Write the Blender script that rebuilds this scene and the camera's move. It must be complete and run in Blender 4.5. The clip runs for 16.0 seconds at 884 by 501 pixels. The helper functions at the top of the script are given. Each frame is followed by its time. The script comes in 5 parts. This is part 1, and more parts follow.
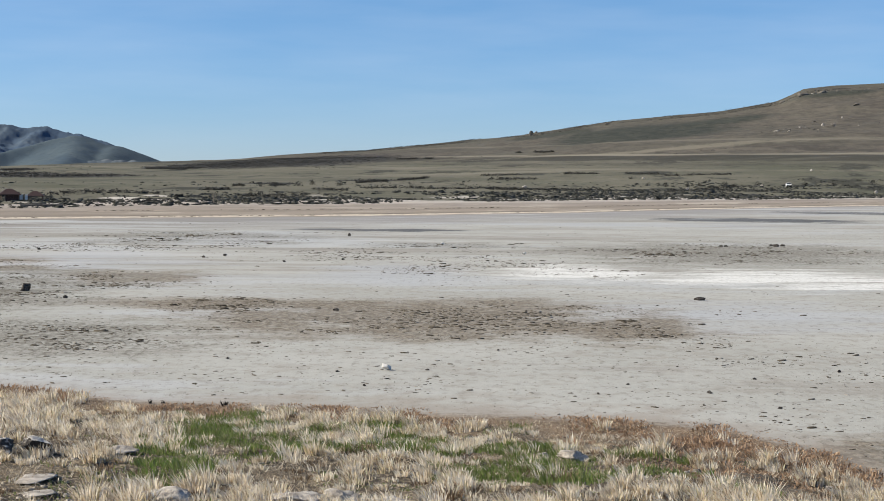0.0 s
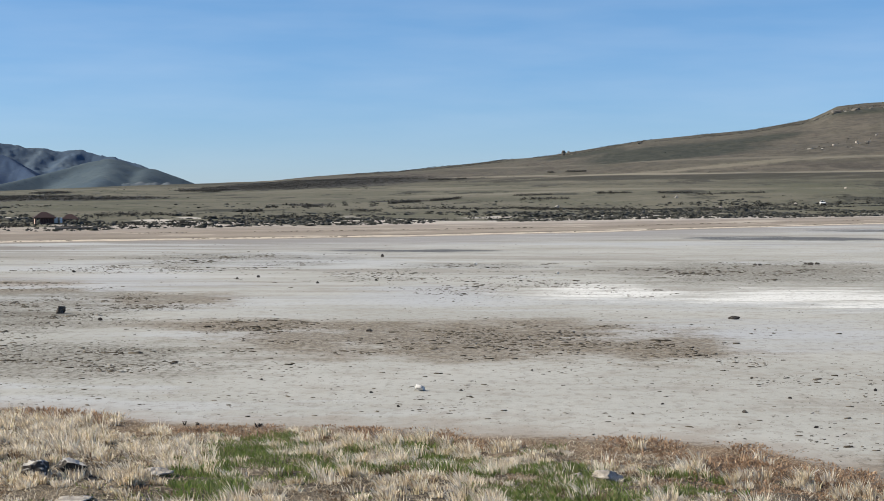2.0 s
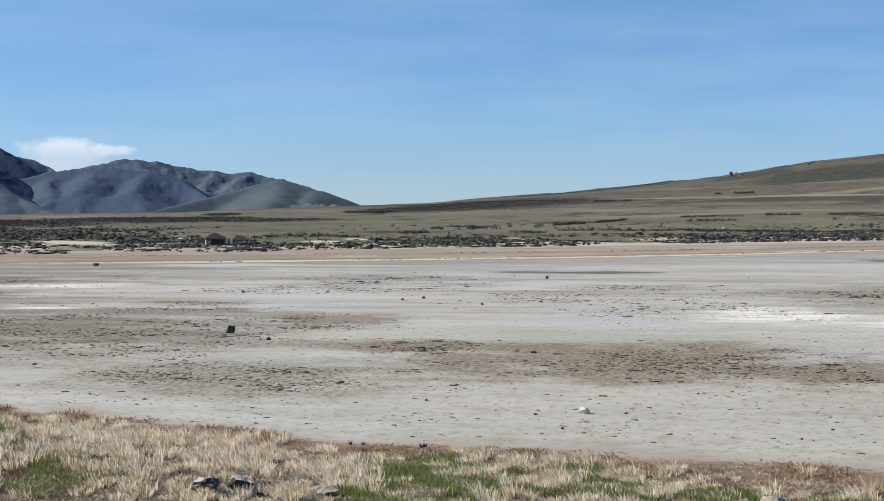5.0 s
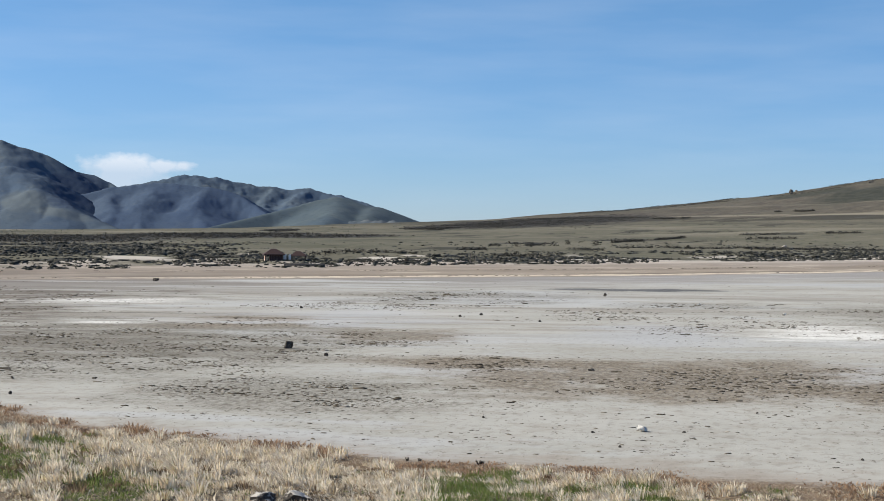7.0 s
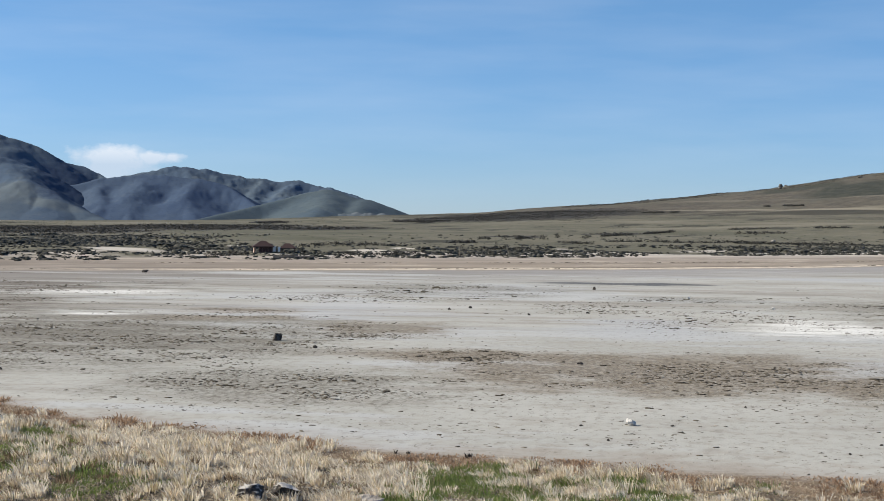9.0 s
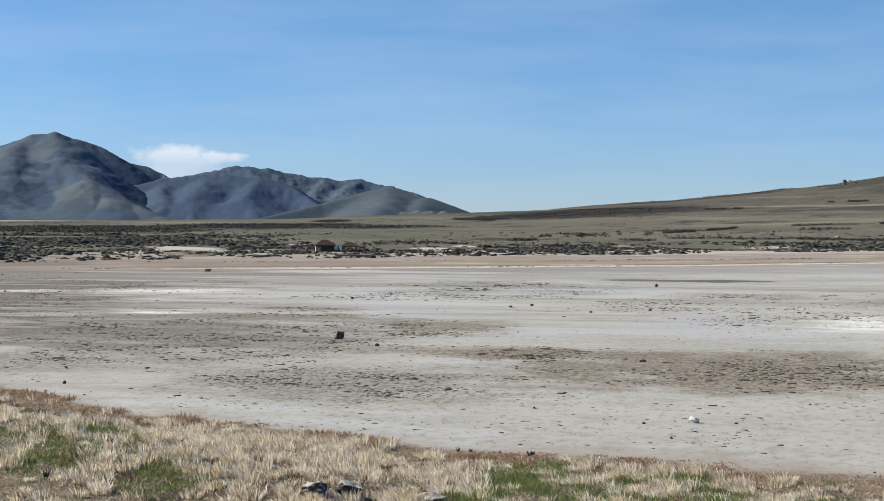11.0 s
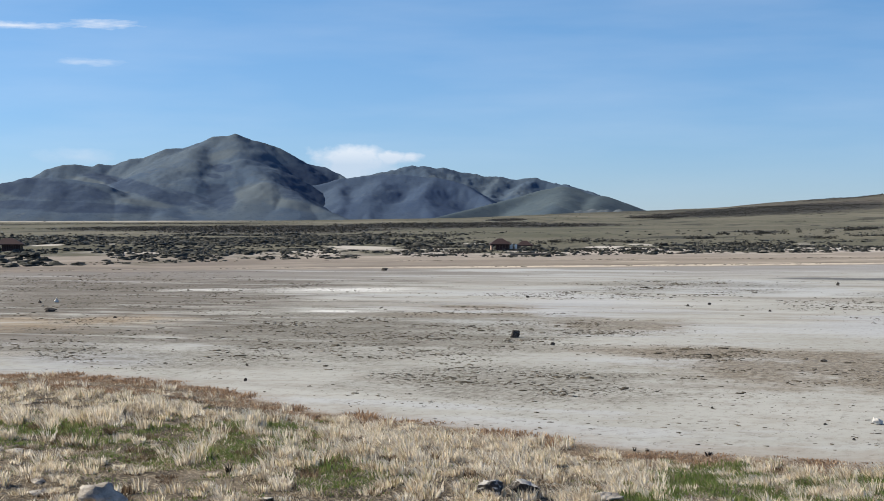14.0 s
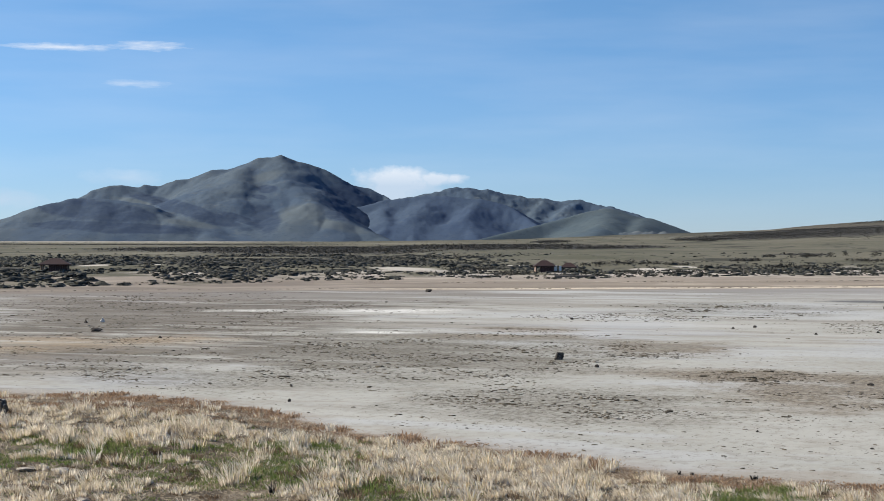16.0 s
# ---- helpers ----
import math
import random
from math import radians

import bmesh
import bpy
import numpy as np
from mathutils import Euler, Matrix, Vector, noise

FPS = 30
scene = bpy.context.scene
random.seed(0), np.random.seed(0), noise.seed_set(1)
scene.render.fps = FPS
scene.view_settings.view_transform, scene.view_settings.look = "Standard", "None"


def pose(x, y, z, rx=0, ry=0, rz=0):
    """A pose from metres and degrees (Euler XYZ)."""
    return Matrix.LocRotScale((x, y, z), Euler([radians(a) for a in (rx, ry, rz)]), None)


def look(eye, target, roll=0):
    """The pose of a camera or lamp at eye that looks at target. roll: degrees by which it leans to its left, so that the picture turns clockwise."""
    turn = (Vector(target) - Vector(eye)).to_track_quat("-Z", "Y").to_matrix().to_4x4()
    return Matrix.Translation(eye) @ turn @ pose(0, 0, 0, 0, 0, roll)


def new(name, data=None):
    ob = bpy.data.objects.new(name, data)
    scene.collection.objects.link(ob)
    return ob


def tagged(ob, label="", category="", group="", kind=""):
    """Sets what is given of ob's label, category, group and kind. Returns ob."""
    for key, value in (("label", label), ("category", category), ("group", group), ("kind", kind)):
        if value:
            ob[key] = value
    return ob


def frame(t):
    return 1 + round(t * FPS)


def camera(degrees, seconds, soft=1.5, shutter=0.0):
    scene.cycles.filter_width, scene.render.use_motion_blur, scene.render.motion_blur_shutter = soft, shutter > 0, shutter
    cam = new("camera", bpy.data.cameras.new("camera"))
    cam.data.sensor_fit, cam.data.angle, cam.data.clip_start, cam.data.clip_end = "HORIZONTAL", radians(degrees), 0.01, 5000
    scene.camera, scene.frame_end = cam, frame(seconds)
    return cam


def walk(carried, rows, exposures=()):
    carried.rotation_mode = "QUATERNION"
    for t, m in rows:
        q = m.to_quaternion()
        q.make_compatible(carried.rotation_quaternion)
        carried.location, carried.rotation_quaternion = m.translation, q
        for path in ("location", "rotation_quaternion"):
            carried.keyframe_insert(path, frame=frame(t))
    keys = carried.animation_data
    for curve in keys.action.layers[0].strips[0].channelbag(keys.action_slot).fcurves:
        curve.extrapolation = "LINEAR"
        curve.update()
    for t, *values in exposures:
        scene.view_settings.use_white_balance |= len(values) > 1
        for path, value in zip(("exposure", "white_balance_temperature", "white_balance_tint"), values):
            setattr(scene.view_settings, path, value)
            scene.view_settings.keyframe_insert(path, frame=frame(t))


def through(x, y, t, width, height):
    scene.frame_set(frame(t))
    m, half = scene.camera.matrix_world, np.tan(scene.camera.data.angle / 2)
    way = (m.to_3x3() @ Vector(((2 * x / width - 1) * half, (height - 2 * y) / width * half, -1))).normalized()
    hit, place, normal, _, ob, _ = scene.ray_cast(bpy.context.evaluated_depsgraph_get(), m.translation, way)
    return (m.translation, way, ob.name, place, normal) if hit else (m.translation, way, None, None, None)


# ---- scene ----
EYE = 8.5
cam = camera(30.26, 16.0, soft=0.6)
# seconds, yaw, pitch, roll: a hand-held pan from one spot
ROWS = [
    (0.00, 0.000, -2.801, -0.447),
    (0.50, 0.115, -2.716, -0.319),
    (1.00, 0.251, -2.545, -0.182),
    (1.50, 0.578, -2.335, -0.077),
    (2.00, 1.138, -2.091, -0.044),
    (2.50, 1.943, -1.881, -0.062),
    (3.00, 2.931, -1.768, -0.077),
    (3.50, 3.971, -1.705, -0.092),
    (4.00, 5.003, -1.640, -0.060),
    (4.50, 5.995, -1.523, -0.047),
    (5.00, 6.910, -1.339, -0.042),
    (5.20, 7.264, -1.255, -0.056),
    (5.90, 8.295, -0.984, -0.088),
    (6.60, 8.866, -0.797, -0.172),
    (7.30, 8.907, -0.762, -0.440),
    (7.50, 8.837, -0.780, -0.555),
    (8.00, 8.632, -0.868, -0.618),
    (8.83, 8.553, -0.987, -0.598),
    (9.67, 9.001, -1.059, -0.438),
    (10.50, 9.975, -1.089, -0.299),
    (11.00, 10.717, -1.095, -0.253),
    (11.50, 11.644, -1.087, -0.300),
    (12.00, 12.653, -1.092, -0.247),
    (12.50, 13.762, -1.129, -0.230),
    (13.00, 14.894, -1.191, -0.124),
    (13.50, 15.870, -1.224, -0.058),
    (14.00, 16.846, -1.148, 0.066),
    (14.50, 17.570, -0.977, 0.116),
    (15.00, 18.058, -0.743, 0.073),
    (15.50, 18.305, -0.538, -0.009),
    (16.00, 18.395, -0.395, -0.110),
]
walk(cam, [(t, pose(0, 0, EYE, 90 + pitch, roll, yaw)) for t, yaw, pitch, roll in ROWS])

# ---- light ----
SUN_AZ, SUN_EL = 92.0, 34.0          # degrees to the left of north (+y), and up
world = bpy.data.worlds.new("sky")
scene.world = world
world.use_nodes = True
wn, wl = world.node_tree.nodes, world.node_tree.links
wn.clear()
w_out = wn.new("ShaderNodeOutputWorld")
w_bg = wn.new("ShaderNodeBackground")
w_sky = wn.new("ShaderNodeTexSky")
w_sky.sky_type, w_sky.sun_disc = "NISHITA", False
w_sky.sun_elevation, w_sky.sun_rotation = radians(SUN_EL), radians(-SUN_AZ)
w_sky.air_density, w_sky.dust_density, w_sky.ozone_density, w_sky.altitude = 0.9, 0.0, 4.5, 1300.0
w_bg.inputs["Strength"].default_value = 0.083


def wmath(op, a, b=None, c=None, clamp=False):
    n = wn.new("ShaderNodeMath")
    n.operation, n.use_clamp = op, clamp
    for i, v in enumerate((a, b, c)):
        if v is None:
            continue
        if isinstance(v, (int, float)):
            n.inputs[i].default_value = v
        else:
            wl.new(v, n.inputs[i])
    return n.outputs[0]


w_tc = wn.new("ShaderNodeTexCoord")
w_xyz = wn.new("ShaderNodeSeparateXYZ")
wl.new(w_tc.outputs["Generated"], w_xyz.inputs[0])
w_az = wmath("MULTIPLY", wmath("ARCTAN2", wmath("MULTIPLY", w_xyz.outputs[0], -1.0), w_xyz.outputs[1]), 57.2958)
w_el = wmath("MULTIPLY", wmath("ARCSINE", w_xyz.outputs[2]), 57.2958)


def cloud(az, el, half_az, half_el, scale, stretch, power, seed, flat=0.0):
    """Density of one cloud round a direction of the sky: an ellipse broken up by noise; flat cuts its underside."""
    comb = wn.new("ShaderNodeCombineXYZ")
    wl.new(wmath("MULTIPLY", w_az, scale), comb.inputs[0])
    wl.new(wmath("MULTIPLY", w_el, scale * stretch), comb.inputs[1])
    comb.inputs[2].default_value = seed
    nz = wn.new("ShaderNodeTexNoise")
    nz.inputs["Scale"].default_value, nz.inputs["Detail"].default_value, nz.inputs["Roughness"].default_value = 1.0, 6.0, 0.58
    wl.new(comb.outputs[0], nz.inputs["Vector"])
    dx = wmath("DIVIDE", wmath("SUBTRACT", w_az, az), half_az)
    dy = wmath("DIVIDE", wmath("SUBTRACT", w_el, el), half_el)
    if flat:
        dy = wmath("MAXIMUM", dy, wmath("MULTIPLY", dy, -flat))
    d = wmath("SQRT", wmath("ADD", wmath("MULTIPLY", dx, dx), wmath("MULTIPLY", dy, dy)))
    inside = wmath("SUBTRACT", 1.0, d)
    return wmath("MULTIPLY", wmath("ADD", inside, wmath("MULTIPLY", wmath("SUBTRACT", nz.outputs[0], 0.5), 1.7)), power, clamp=True)


clouds = None
for spec in (
    (20.05, 2.02, 1.8, 0.56, 0.9, 1.5, 1.7, 1.0, 0.25),
    (18.6, 2.14, 0.9, 0.24, 1.3, 1.6, 1.5, 9.0, 0.6),
    (17.95, 2.16, 0.55, 0.16, 1.7, 1.6, 1.3, 2.0, 0.6),
    (31.6, 6.50, 2.4, 0.15, 1.3, 5.0, 0.8, 3.0),
    (28.6, 6.60, 1.5, 0.20, 1.5, 5.0, 0.7, 4.0),
    (29.0, 5.32, 1.5, 0.18, 1.4, 5.0, 0.45, 6.0),
    (29.4, 2.10, 1.9, 0.34, 0.7, 2.5, 0.45, 7.0),
    (34.0, 1.30, 2.3, 0.45, 0.7, 2.5, 0.7, 8.0),
):
    c = cloud(*spec)
    clouds = c if clouds is None else wmath("MAXIMUM", clouds, c)
w_mix = wn.new("ShaderNodeMix")
w_mix.data_type = "RGBA"
# thin high haze in faint, wide streaks
w_comb = wn.new("ShaderNodeCombineXYZ")
wl.new(wmath("MULTIPLY", w_az, 0.12), w_comb.inputs[0])
wl.new(wmath("MULTIPLY", w_el, 0.75), w_comb.inputs[1])
w_veil = wn.new("ShaderNodeTexNoise")
w_veil.inputs["Scale"].default_value, w_veil.inputs["Detail"].default_value = 1.0, 6.0
wl.new(w_comb.outputs[0], w_veil.inputs["Vector"])
veil = wmath("MULTIPLY", wmath("MULTIPLY", wmath("SUBTRACT", w_veil.outputs[0], 0.38), 3.0, clamp=True), 0.09)
wl.new(wmath("MAXIMUM", wmath("MULTIPLY", clouds, 0.85), veil), w_mix.inputs["Factor"])
w_tint = wn.new("ShaderNodeMix")
w_tint.data_type, w_tint.blend_type = "RGBA", "MULTIPLY"
w_tint.inputs["Factor"].default_value = 1.0
wl.new(w_sky.outputs[0], w_tint.inputs["A"])
w_low = wn.new("ShaderNodeMix")
w_low.data_type = "RGBA"
wl.new(wmath("MULTIPLY", w_el, 0.1, clamp=True), w_low.inputs["Factor"])
w_low.inputs["A"].default_value = (0.655, 0.775, 1.04, 1)
w_low.inputs["B"].default_value = (0.775, 0.985, 1.075, 1)
wl.new(w_low.outputs["Result"], w_tint.inputs["B"])
wl.new(w_tint.outputs["Result"], w_mix.inputs["A"])
w_shade = wn.new("ShaderNodeMix")
w_shade.data_type = "RGBA"
wl.new(wmath("DIVIDE", wmath("SUBTRACT", w_el, 1.85), 0.7, clamp=True), w_shade.inputs["Factor"])
w_shade.inputs["A"].default_value = (5.4, 6.4, 7.7, 1)
w_shade.inputs["B"].default_value = (8.4, 8.7, 9.2, 1)
wl.new(w_shade.outputs["Result"], w_mix.inputs["B"])
wl.new(w_mix.outputs["Result"], w_bg.inputs["Color"])
wl.new(w_bg.outputs[0], w_out.inputs["Surface"])

sun = new("sun", bpy.data.lights.new("sun", "SUN"))
sun.data.energy, sun.data.angle, sun.data.color = 5.0, radians(0.53), (1.0, 0.91, 0.76)
sun.matrix_world = look((0, 0, 0), (math.sin(radians(SUN_AZ)) * math.cos(radians(SUN_EL)), -math.cos(radians(SUN_AZ)) * math.cos(radians(SUN_EL)), -math.sin(radians(SUN_EL))))
scene.view_settings.exposure = 0.42


# ---- the lie of the land ----
def hash01(i, j, seed):
    n = (i.astype(np.int64) * 374761393 + j.astype(np.int64) * 668265263 + seed * 974634777) & 0x7FFFFFFF
    n = ((n ^ (n >> 13)) * 1274126177) & 0x7FFFFFFF
    n = ((n ^ (n >> 16)) * 668265263) & 0x7FFFFFFF
    return ((n ^ (n >> 15)) & 0xFFFF) / 65535.0


def vnoise(x, y, seed=0):
    """Smooth noise in -1..1 over arrays."""
    x, y = np.broadcast_arrays(np.asarray(x, float), np.asarray(y, float))
    i, j = np.floor(x), np.floor(y)
    u, v = x - i, y - j
    u, v = u * u * (3 - 2 * u), v * v * (3 - 2 * v)
    i, j = i.astype(np.int64), j.astype(np.int64)
    a, b = hash01(i, j, seed), hash01(i + 1, j, seed)
    c, d = hash01(i, j + 1, seed), hash01(i + 1, j + 1, seed)
    return 2 * ((a * (1 - u) + b * u) * (1 - v) + (c * (1 - u) + d * u) * v) - 1


def fbm(x, y, octaves=4, seed=0, gain=0.5):
    total, amp = 0.0, 1.0
    for k in range(octaves):
        total = total + amp * vnoise(x * 2.03 ** k, y * 2.03 ** k, seed + k)
        amp *= gain
    return total


def ramp(a, b, v):
    t = np.clip((v - a) / (b - a), 0, 1)
    return t * t * (3 - 2 * t)


def polar(az, r):
    """Plan place at az degrees left of +y, r metres from the origin."""
    a = np.radians(az)
    return -np.sin(a) * r, np.cos(a) * r


# degrees left of +y against metres: the foot of the grassy bank, the playa's far shore, the front of the dune scrub
BANK = ((-180, -70, -40, -22, -15.3, -13.6, -11, -8, -4, 0, 5.6, 10.6, 15, 18, 21.3, 23.2, 26, 29.5, 33.5, 40, 70, 110, 180),
        (4000, 600, 55, 41, 46, 50.5, 53.5, 55.5, 56.2, 56.6, 58, 59.5, 64, 68, 71.5, 76, 84, 89, 93, 100, 170, 1500, 4000))
SHORE = ((-180, -60, -15, -10, -4.2, 1.7, 7.5, 15, 20, 26, 33.5, 60, 110, 180), (5000, 900, 446, 386, 331, 301, 283, 269, 266, 263, 258, 300, 3000, 5000))
DUNE = ((-180, -60, -15, -10, -4.2, 1.7, 7.5, 15, 20, 26, 33.5, 60, 110, 180), (5200, 980, 498, 436, 392, 355, 333, 306, 303, 290, 272, 340, 3100, 5200))
# degrees left of +y against the height, in degrees, at which the plain or the hill ends
RIDGE = ((-60, -30, -20, -15, -13.4, -12.4, -11.9, -11.5, -9.6, -7.9, -6, -4, -3, -1.7, -0.3, 1.3, 2.9, 5.6, 7, 9, 12, 16, 22, 34, 60),
         (1.5, 3.4, 3.2, 3.03, 2.96, 2.85, 2.6, 2.42, 2.08, 1.93, 1.75, 1.44, 1.28, 1.12, 0.98, 0.82, 0.66, 0.49, 0.36, 0.24, 0.16, -0.01, -0.09, -0.1, -0.1))
RIDGE_SOFT = (tuple(a for a in RIDGE[0] if a <= -20 or a >= -9.6), tuple(e for a, e in zip(*RIDGE) if a <= -20 or a >= -9.6))
CREST = 2200.0


def land(x, y):
    """Height, metres inside the bank's foot, metres past the shore, metres past the dunes' front."""
    x, y = np.asarray(x, float), np.asarray(y, float)
    r, az = np.hypot(x, y), np.degrees(np.arctan2(-x, y))
    wob = fbm(x * 0.12, y * 0.12, 3, 11)
    s = np.interp(az, *BANK) + 0.7 * wob - r
    u = r - np.interp(az, *SHORE) - 2.5 * fbm(x * 0.01, y * 0.01, 2, 5)
    w = r - np.interp(az, *DUNE) - 6 * fbm(x * 0.02, y * 0.02, 3, 7)
    bank = 1.5 * ramp(-1, 26, s) + 0.1 * fbm(x * 0.5, y * 0.5, 3, 3) * ramp(0, 4, s)
    bank = bank + 5.3 * (1 - ramp(3, 31, np.maximum(y, 0)))
    playa = 0.02 * fbm(x * 0.08, y * 0.08, 3, 21)
    back = 1.4 * ramp(0, 60, u) + 1.1 * ramp(-5, 110, w) + 0.55 * fbm(x * 0.035, y * 0.035, 3, 9) * ramp(0, 40, w) * (1 - 0.8 * ramp(150, 400, w))
    far = 2.6 + 0.9 * ramp(600, 2600, r)
    el = np.interp(az, *RIDGE_SOFT)
    el = el + (np.interp(az, *RIDGE) - el) * ramp(1650, 2150, r)
    top = EYE + CREST * np.tan(np.radians(el)) - 3.3
    rise = np.clip((r - 560) / (CREST - 560), 0, 1) ** 1.25
    bench = 1 + 0.012 * np.sin(rise * 40 + 2 * fbm(x * 0.002, y * 0.002, 2, 31))
    hill = top * rise * bench + rise * (1 - rise) * 0.5 * np.maximum(top, 6) * 0.25 * fbm(x * 0.004, y * 0.004, 4, 41)
    for level, wide, cut in ((20.0, 2.4, 1.5), (33.0, 3.0, 1.3), (52.0, 4.0, 1.5)):
        d = (hill + 3.4 - level) / wide
        hill = hill - cut * d * np.exp(-d * d)
    hill = np.where(r > CREST, top - 0.03 * (r - CREST), hill)
    z = np.where(u > 0, back + np.where(w > 110, (far - 2.5) * ramp(110, 900, w), 0) + hill, playa)
    z = np.where(s > -1, bank, z)
    return z, s, u, w


def height(x, y):
    return float(land(np.array([x]), np.array([y]))[0][0])


# ---- materials ----
class Nodes:
    """A node material under construction."""

    def __init__(self, name, rough=0.9, spec=0.2):
        self.mat = bpy.data.materials.new(name)
        self.mat.use_nodes = True
        self.n, self.l = self.mat.node_tree.nodes, self.mat.node_tree.links
        self.bsdf = self.n["Principled BSDF"]
        self.bsdf.inputs["Roughness"].default_value = rough
        self.bsdf.inputs["Specular IOR Level"].default_value = spec
        self.pos = self.n.new("ShaderNodeTexCoord").outputs["Object"]

    def put(self, value, socket):
        if hasattr(value, "is_linked"):
            self.l.new(value, socket)
        elif isinstance(value, tuple) and len(value) == 3 and socket.type == "RGBA":
            socket.default_value = (*value, 1)
        else:
            socket.default_value = value

    def math(self, op, a, b=0.0, c=0.0, clamp=False):
        k = self.n.new("ShaderNodeMath")
        k.operation, k.use_clamp = op, clamp
        for i, v in enumerate((a, b, c)):
            self.put(v, k.inputs[i])
        return k.outputs[0]

    def noise(self, scale, detail=4.0, rough=0.55, vector=None, stretch=(1, 1, 1), distort=0.0):
        k = self.n.new("ShaderNodeTexNoise")
        v = vector or self.pos
        if stretch != (1, 1, 1):
            m = self.n.new("ShaderNodeMapping")
            m.inputs["Scale"].default_value = stretch
            self.l.new(v, m.inputs["Vector"])
            v = m.outputs[0]
        self.l.new(v, k.inputs["Vector"])
        k.inputs["Scale"].default_value, k.inputs["Detail"].default_value = scale, detail
        k.inputs["Roughness"].default_value, k.inputs["Distortion"].default_value = rough, distort
        return k.outputs["Fac"]

    def step(self, v, lo, hi):
        k = self.n.new("ShaderNodeMapRange")
        k.interpolation_type = "SMOOTHSTEP"
        for i, q in enumerate((v, lo, hi)):
            self.put(q, k.inputs[i])
        return k.outputs[0]

    def mix(self, fac, a, b, blend="MIX"):
        k = self.n.new("ShaderNodeMix")
        k.data_type, k.blend_type = "RGBA", blend
        self.put(fac, k.inputs["Factor"])
        self.put(a, k.inputs["A"])
        self.put(b, k.inputs["B"])
        return k.outputs["Result"]

    def attr(self, name):
        k = self.n.new("ShaderNodeAttribute")
        k.attribute_name = name
        return k.outputs["Fac"]

    def random(self, island=True):
        if island:
            return self.n.new("ShaderNodeNewGeometry").outputs["Random Per Island"]
        return self.n.new("ShaderNodeObjectInfo").outputs["Random"]

    def ramp(self, fac, stops):
        k = self.n.new("ShaderNodeValToRGB")
        self.put(fac, k.inputs[0])
        e = k.color_ramp.elements
        while len(e) < len(stops):
            e.new(0.5)
        for q, (p, col) in zip(e, stops):
            q.position, q.color = p, (*col, 1)
        return k.outputs[0]

    def patch(self, spec, wobble, soft):
        """1 inside an ellipse of the plan (x, y, half-lengths, turn in degrees), with a ragged edge."""
        x, y, a, b, turn = spec
        m = self.n.new("ShaderNodeMapping")
        m.vector_type = "TEXTURE"
        m.inputs["Location"].default_value = (x, y, 0)
        m.inputs["Rotation"].default_value = (0, 0, radians(turn))
        m.inputs["Scale"].default_value = (a, b, 1000)
        self.l.new(self.pos, m.inputs["Vector"])
        k = self.n.new("ShaderNodeVectorMath")
        k.operation = "LENGTH"
        self.l.new(m.outputs[0], k.inputs[0])
        return self.math("MULTIPLY", self.math("ADD", self.math("SUBTRACT", 1.0, k.outputs["Value"]), wobble), soft, clamp=True)

    def slope_patch(self, spec, wobble, soft):
        """1 inside an ellipse on a far slope (degrees left of +y, metres up, half-width, half-height, tilt), with a ragged edge."""
        az, z, a, b, tilt = spec
        x, y = polar(az, 4000.0)
        m = self.n.new("ShaderNodeMapping")
        m.vector_type = "TEXTURE"
        m.inputs["Location"].default_value = (x, y, z)
        m.inputs["Rotation"].default_value = (0, radians(tilt), radians(az))
        m.inputs["Scale"].default_value = (a, 100000, b)
        self.l.new(self.pos, m.inputs["Vector"])
        k = self.n.new("ShaderNodeVectorMath")
        k.operation = "LENGTH"
        self.l.new(m.outputs[0], k.inputs[0])
        return self.math("MULTIPLY", self.math("ADD", self.math("SUBTRACT", 1.0, k.outputs["Value"]), wobble), soft, clamp=True)

    def most(self, values):
        out = values[0]
        for v in values[1:]:
            out = self.math("MAXIMUM", out, v)
        return out

    def bump(self, h, strength, distance):
        k = self.n.new("ShaderNodeBump")
        k.inputs["Strength"].default_value, k.inputs["Distance"].default_value = strength, distance
        self.l.new(h, k.inputs["Height"])
        self.l.new(k.outputs[0], self.bsdf.inputs["Normal"])

    def done(self, colour, rough=None):
        self.put(colour, self.bsdf.inputs["Base Color"])
        if rough is not None:
            self.put(rough, self.bsdf.inputs["Roughness"])
        return self.mat


# stains of the dry lake bed: x, y, half-length across, half-depth, turn
PALE = ((27.1, 262.5, 44.8, 8.5, -6.0), (76.1, 339.9, 16.4, 11.9, -13.0), (-3.0, 134.2, 8.4, 16.9, 1.0), (17.0, 97.1, 14.0, 13.3, -10.0), (-34.0,
    159.2, 9.4, 10.8, 12.0), (-34.7, 146.7, 15.8, 13.7, 13.0), (-49.0, 88.4, 7.1, 8.6, 29.0), (-24.4, 203.4, 16.7, 20.5, 7.0),)
SALT = ((11.7, 137.1, 11.0, 11.8, -5.0), (25.9, 132.1, 11.7, 12.2, -11.0), (32.9, 128.4, 12.7, 12.4, -14.0), (-83.4, 177.2, 8.6, 4.7, 25.0), (-68.1,
    182.1, 11.3, 8.3, 21.0), (-52.9, 139.1, 4.2, 2.7, 21.0),)
BROWN = ((-1.2, 94.5, 13.5, 12.8, 1.0), (-15.5, 102.4, 6.3, 5.6, 9.0), (-41.3, 148.2, 5.7, 5.2, 16.0), (-41.3, 137.0, 9.3, 4.5, 17.0), (-25.0, 126.8,
    6.8, 9.0, 11.0), (-110.7, 201.5, 16.9, 17.0, 29.0), (10.5, 88.9, 3.9, 8.0, -7.0), (11.9, 46.5, 3.0, 7.0, -14.0),)
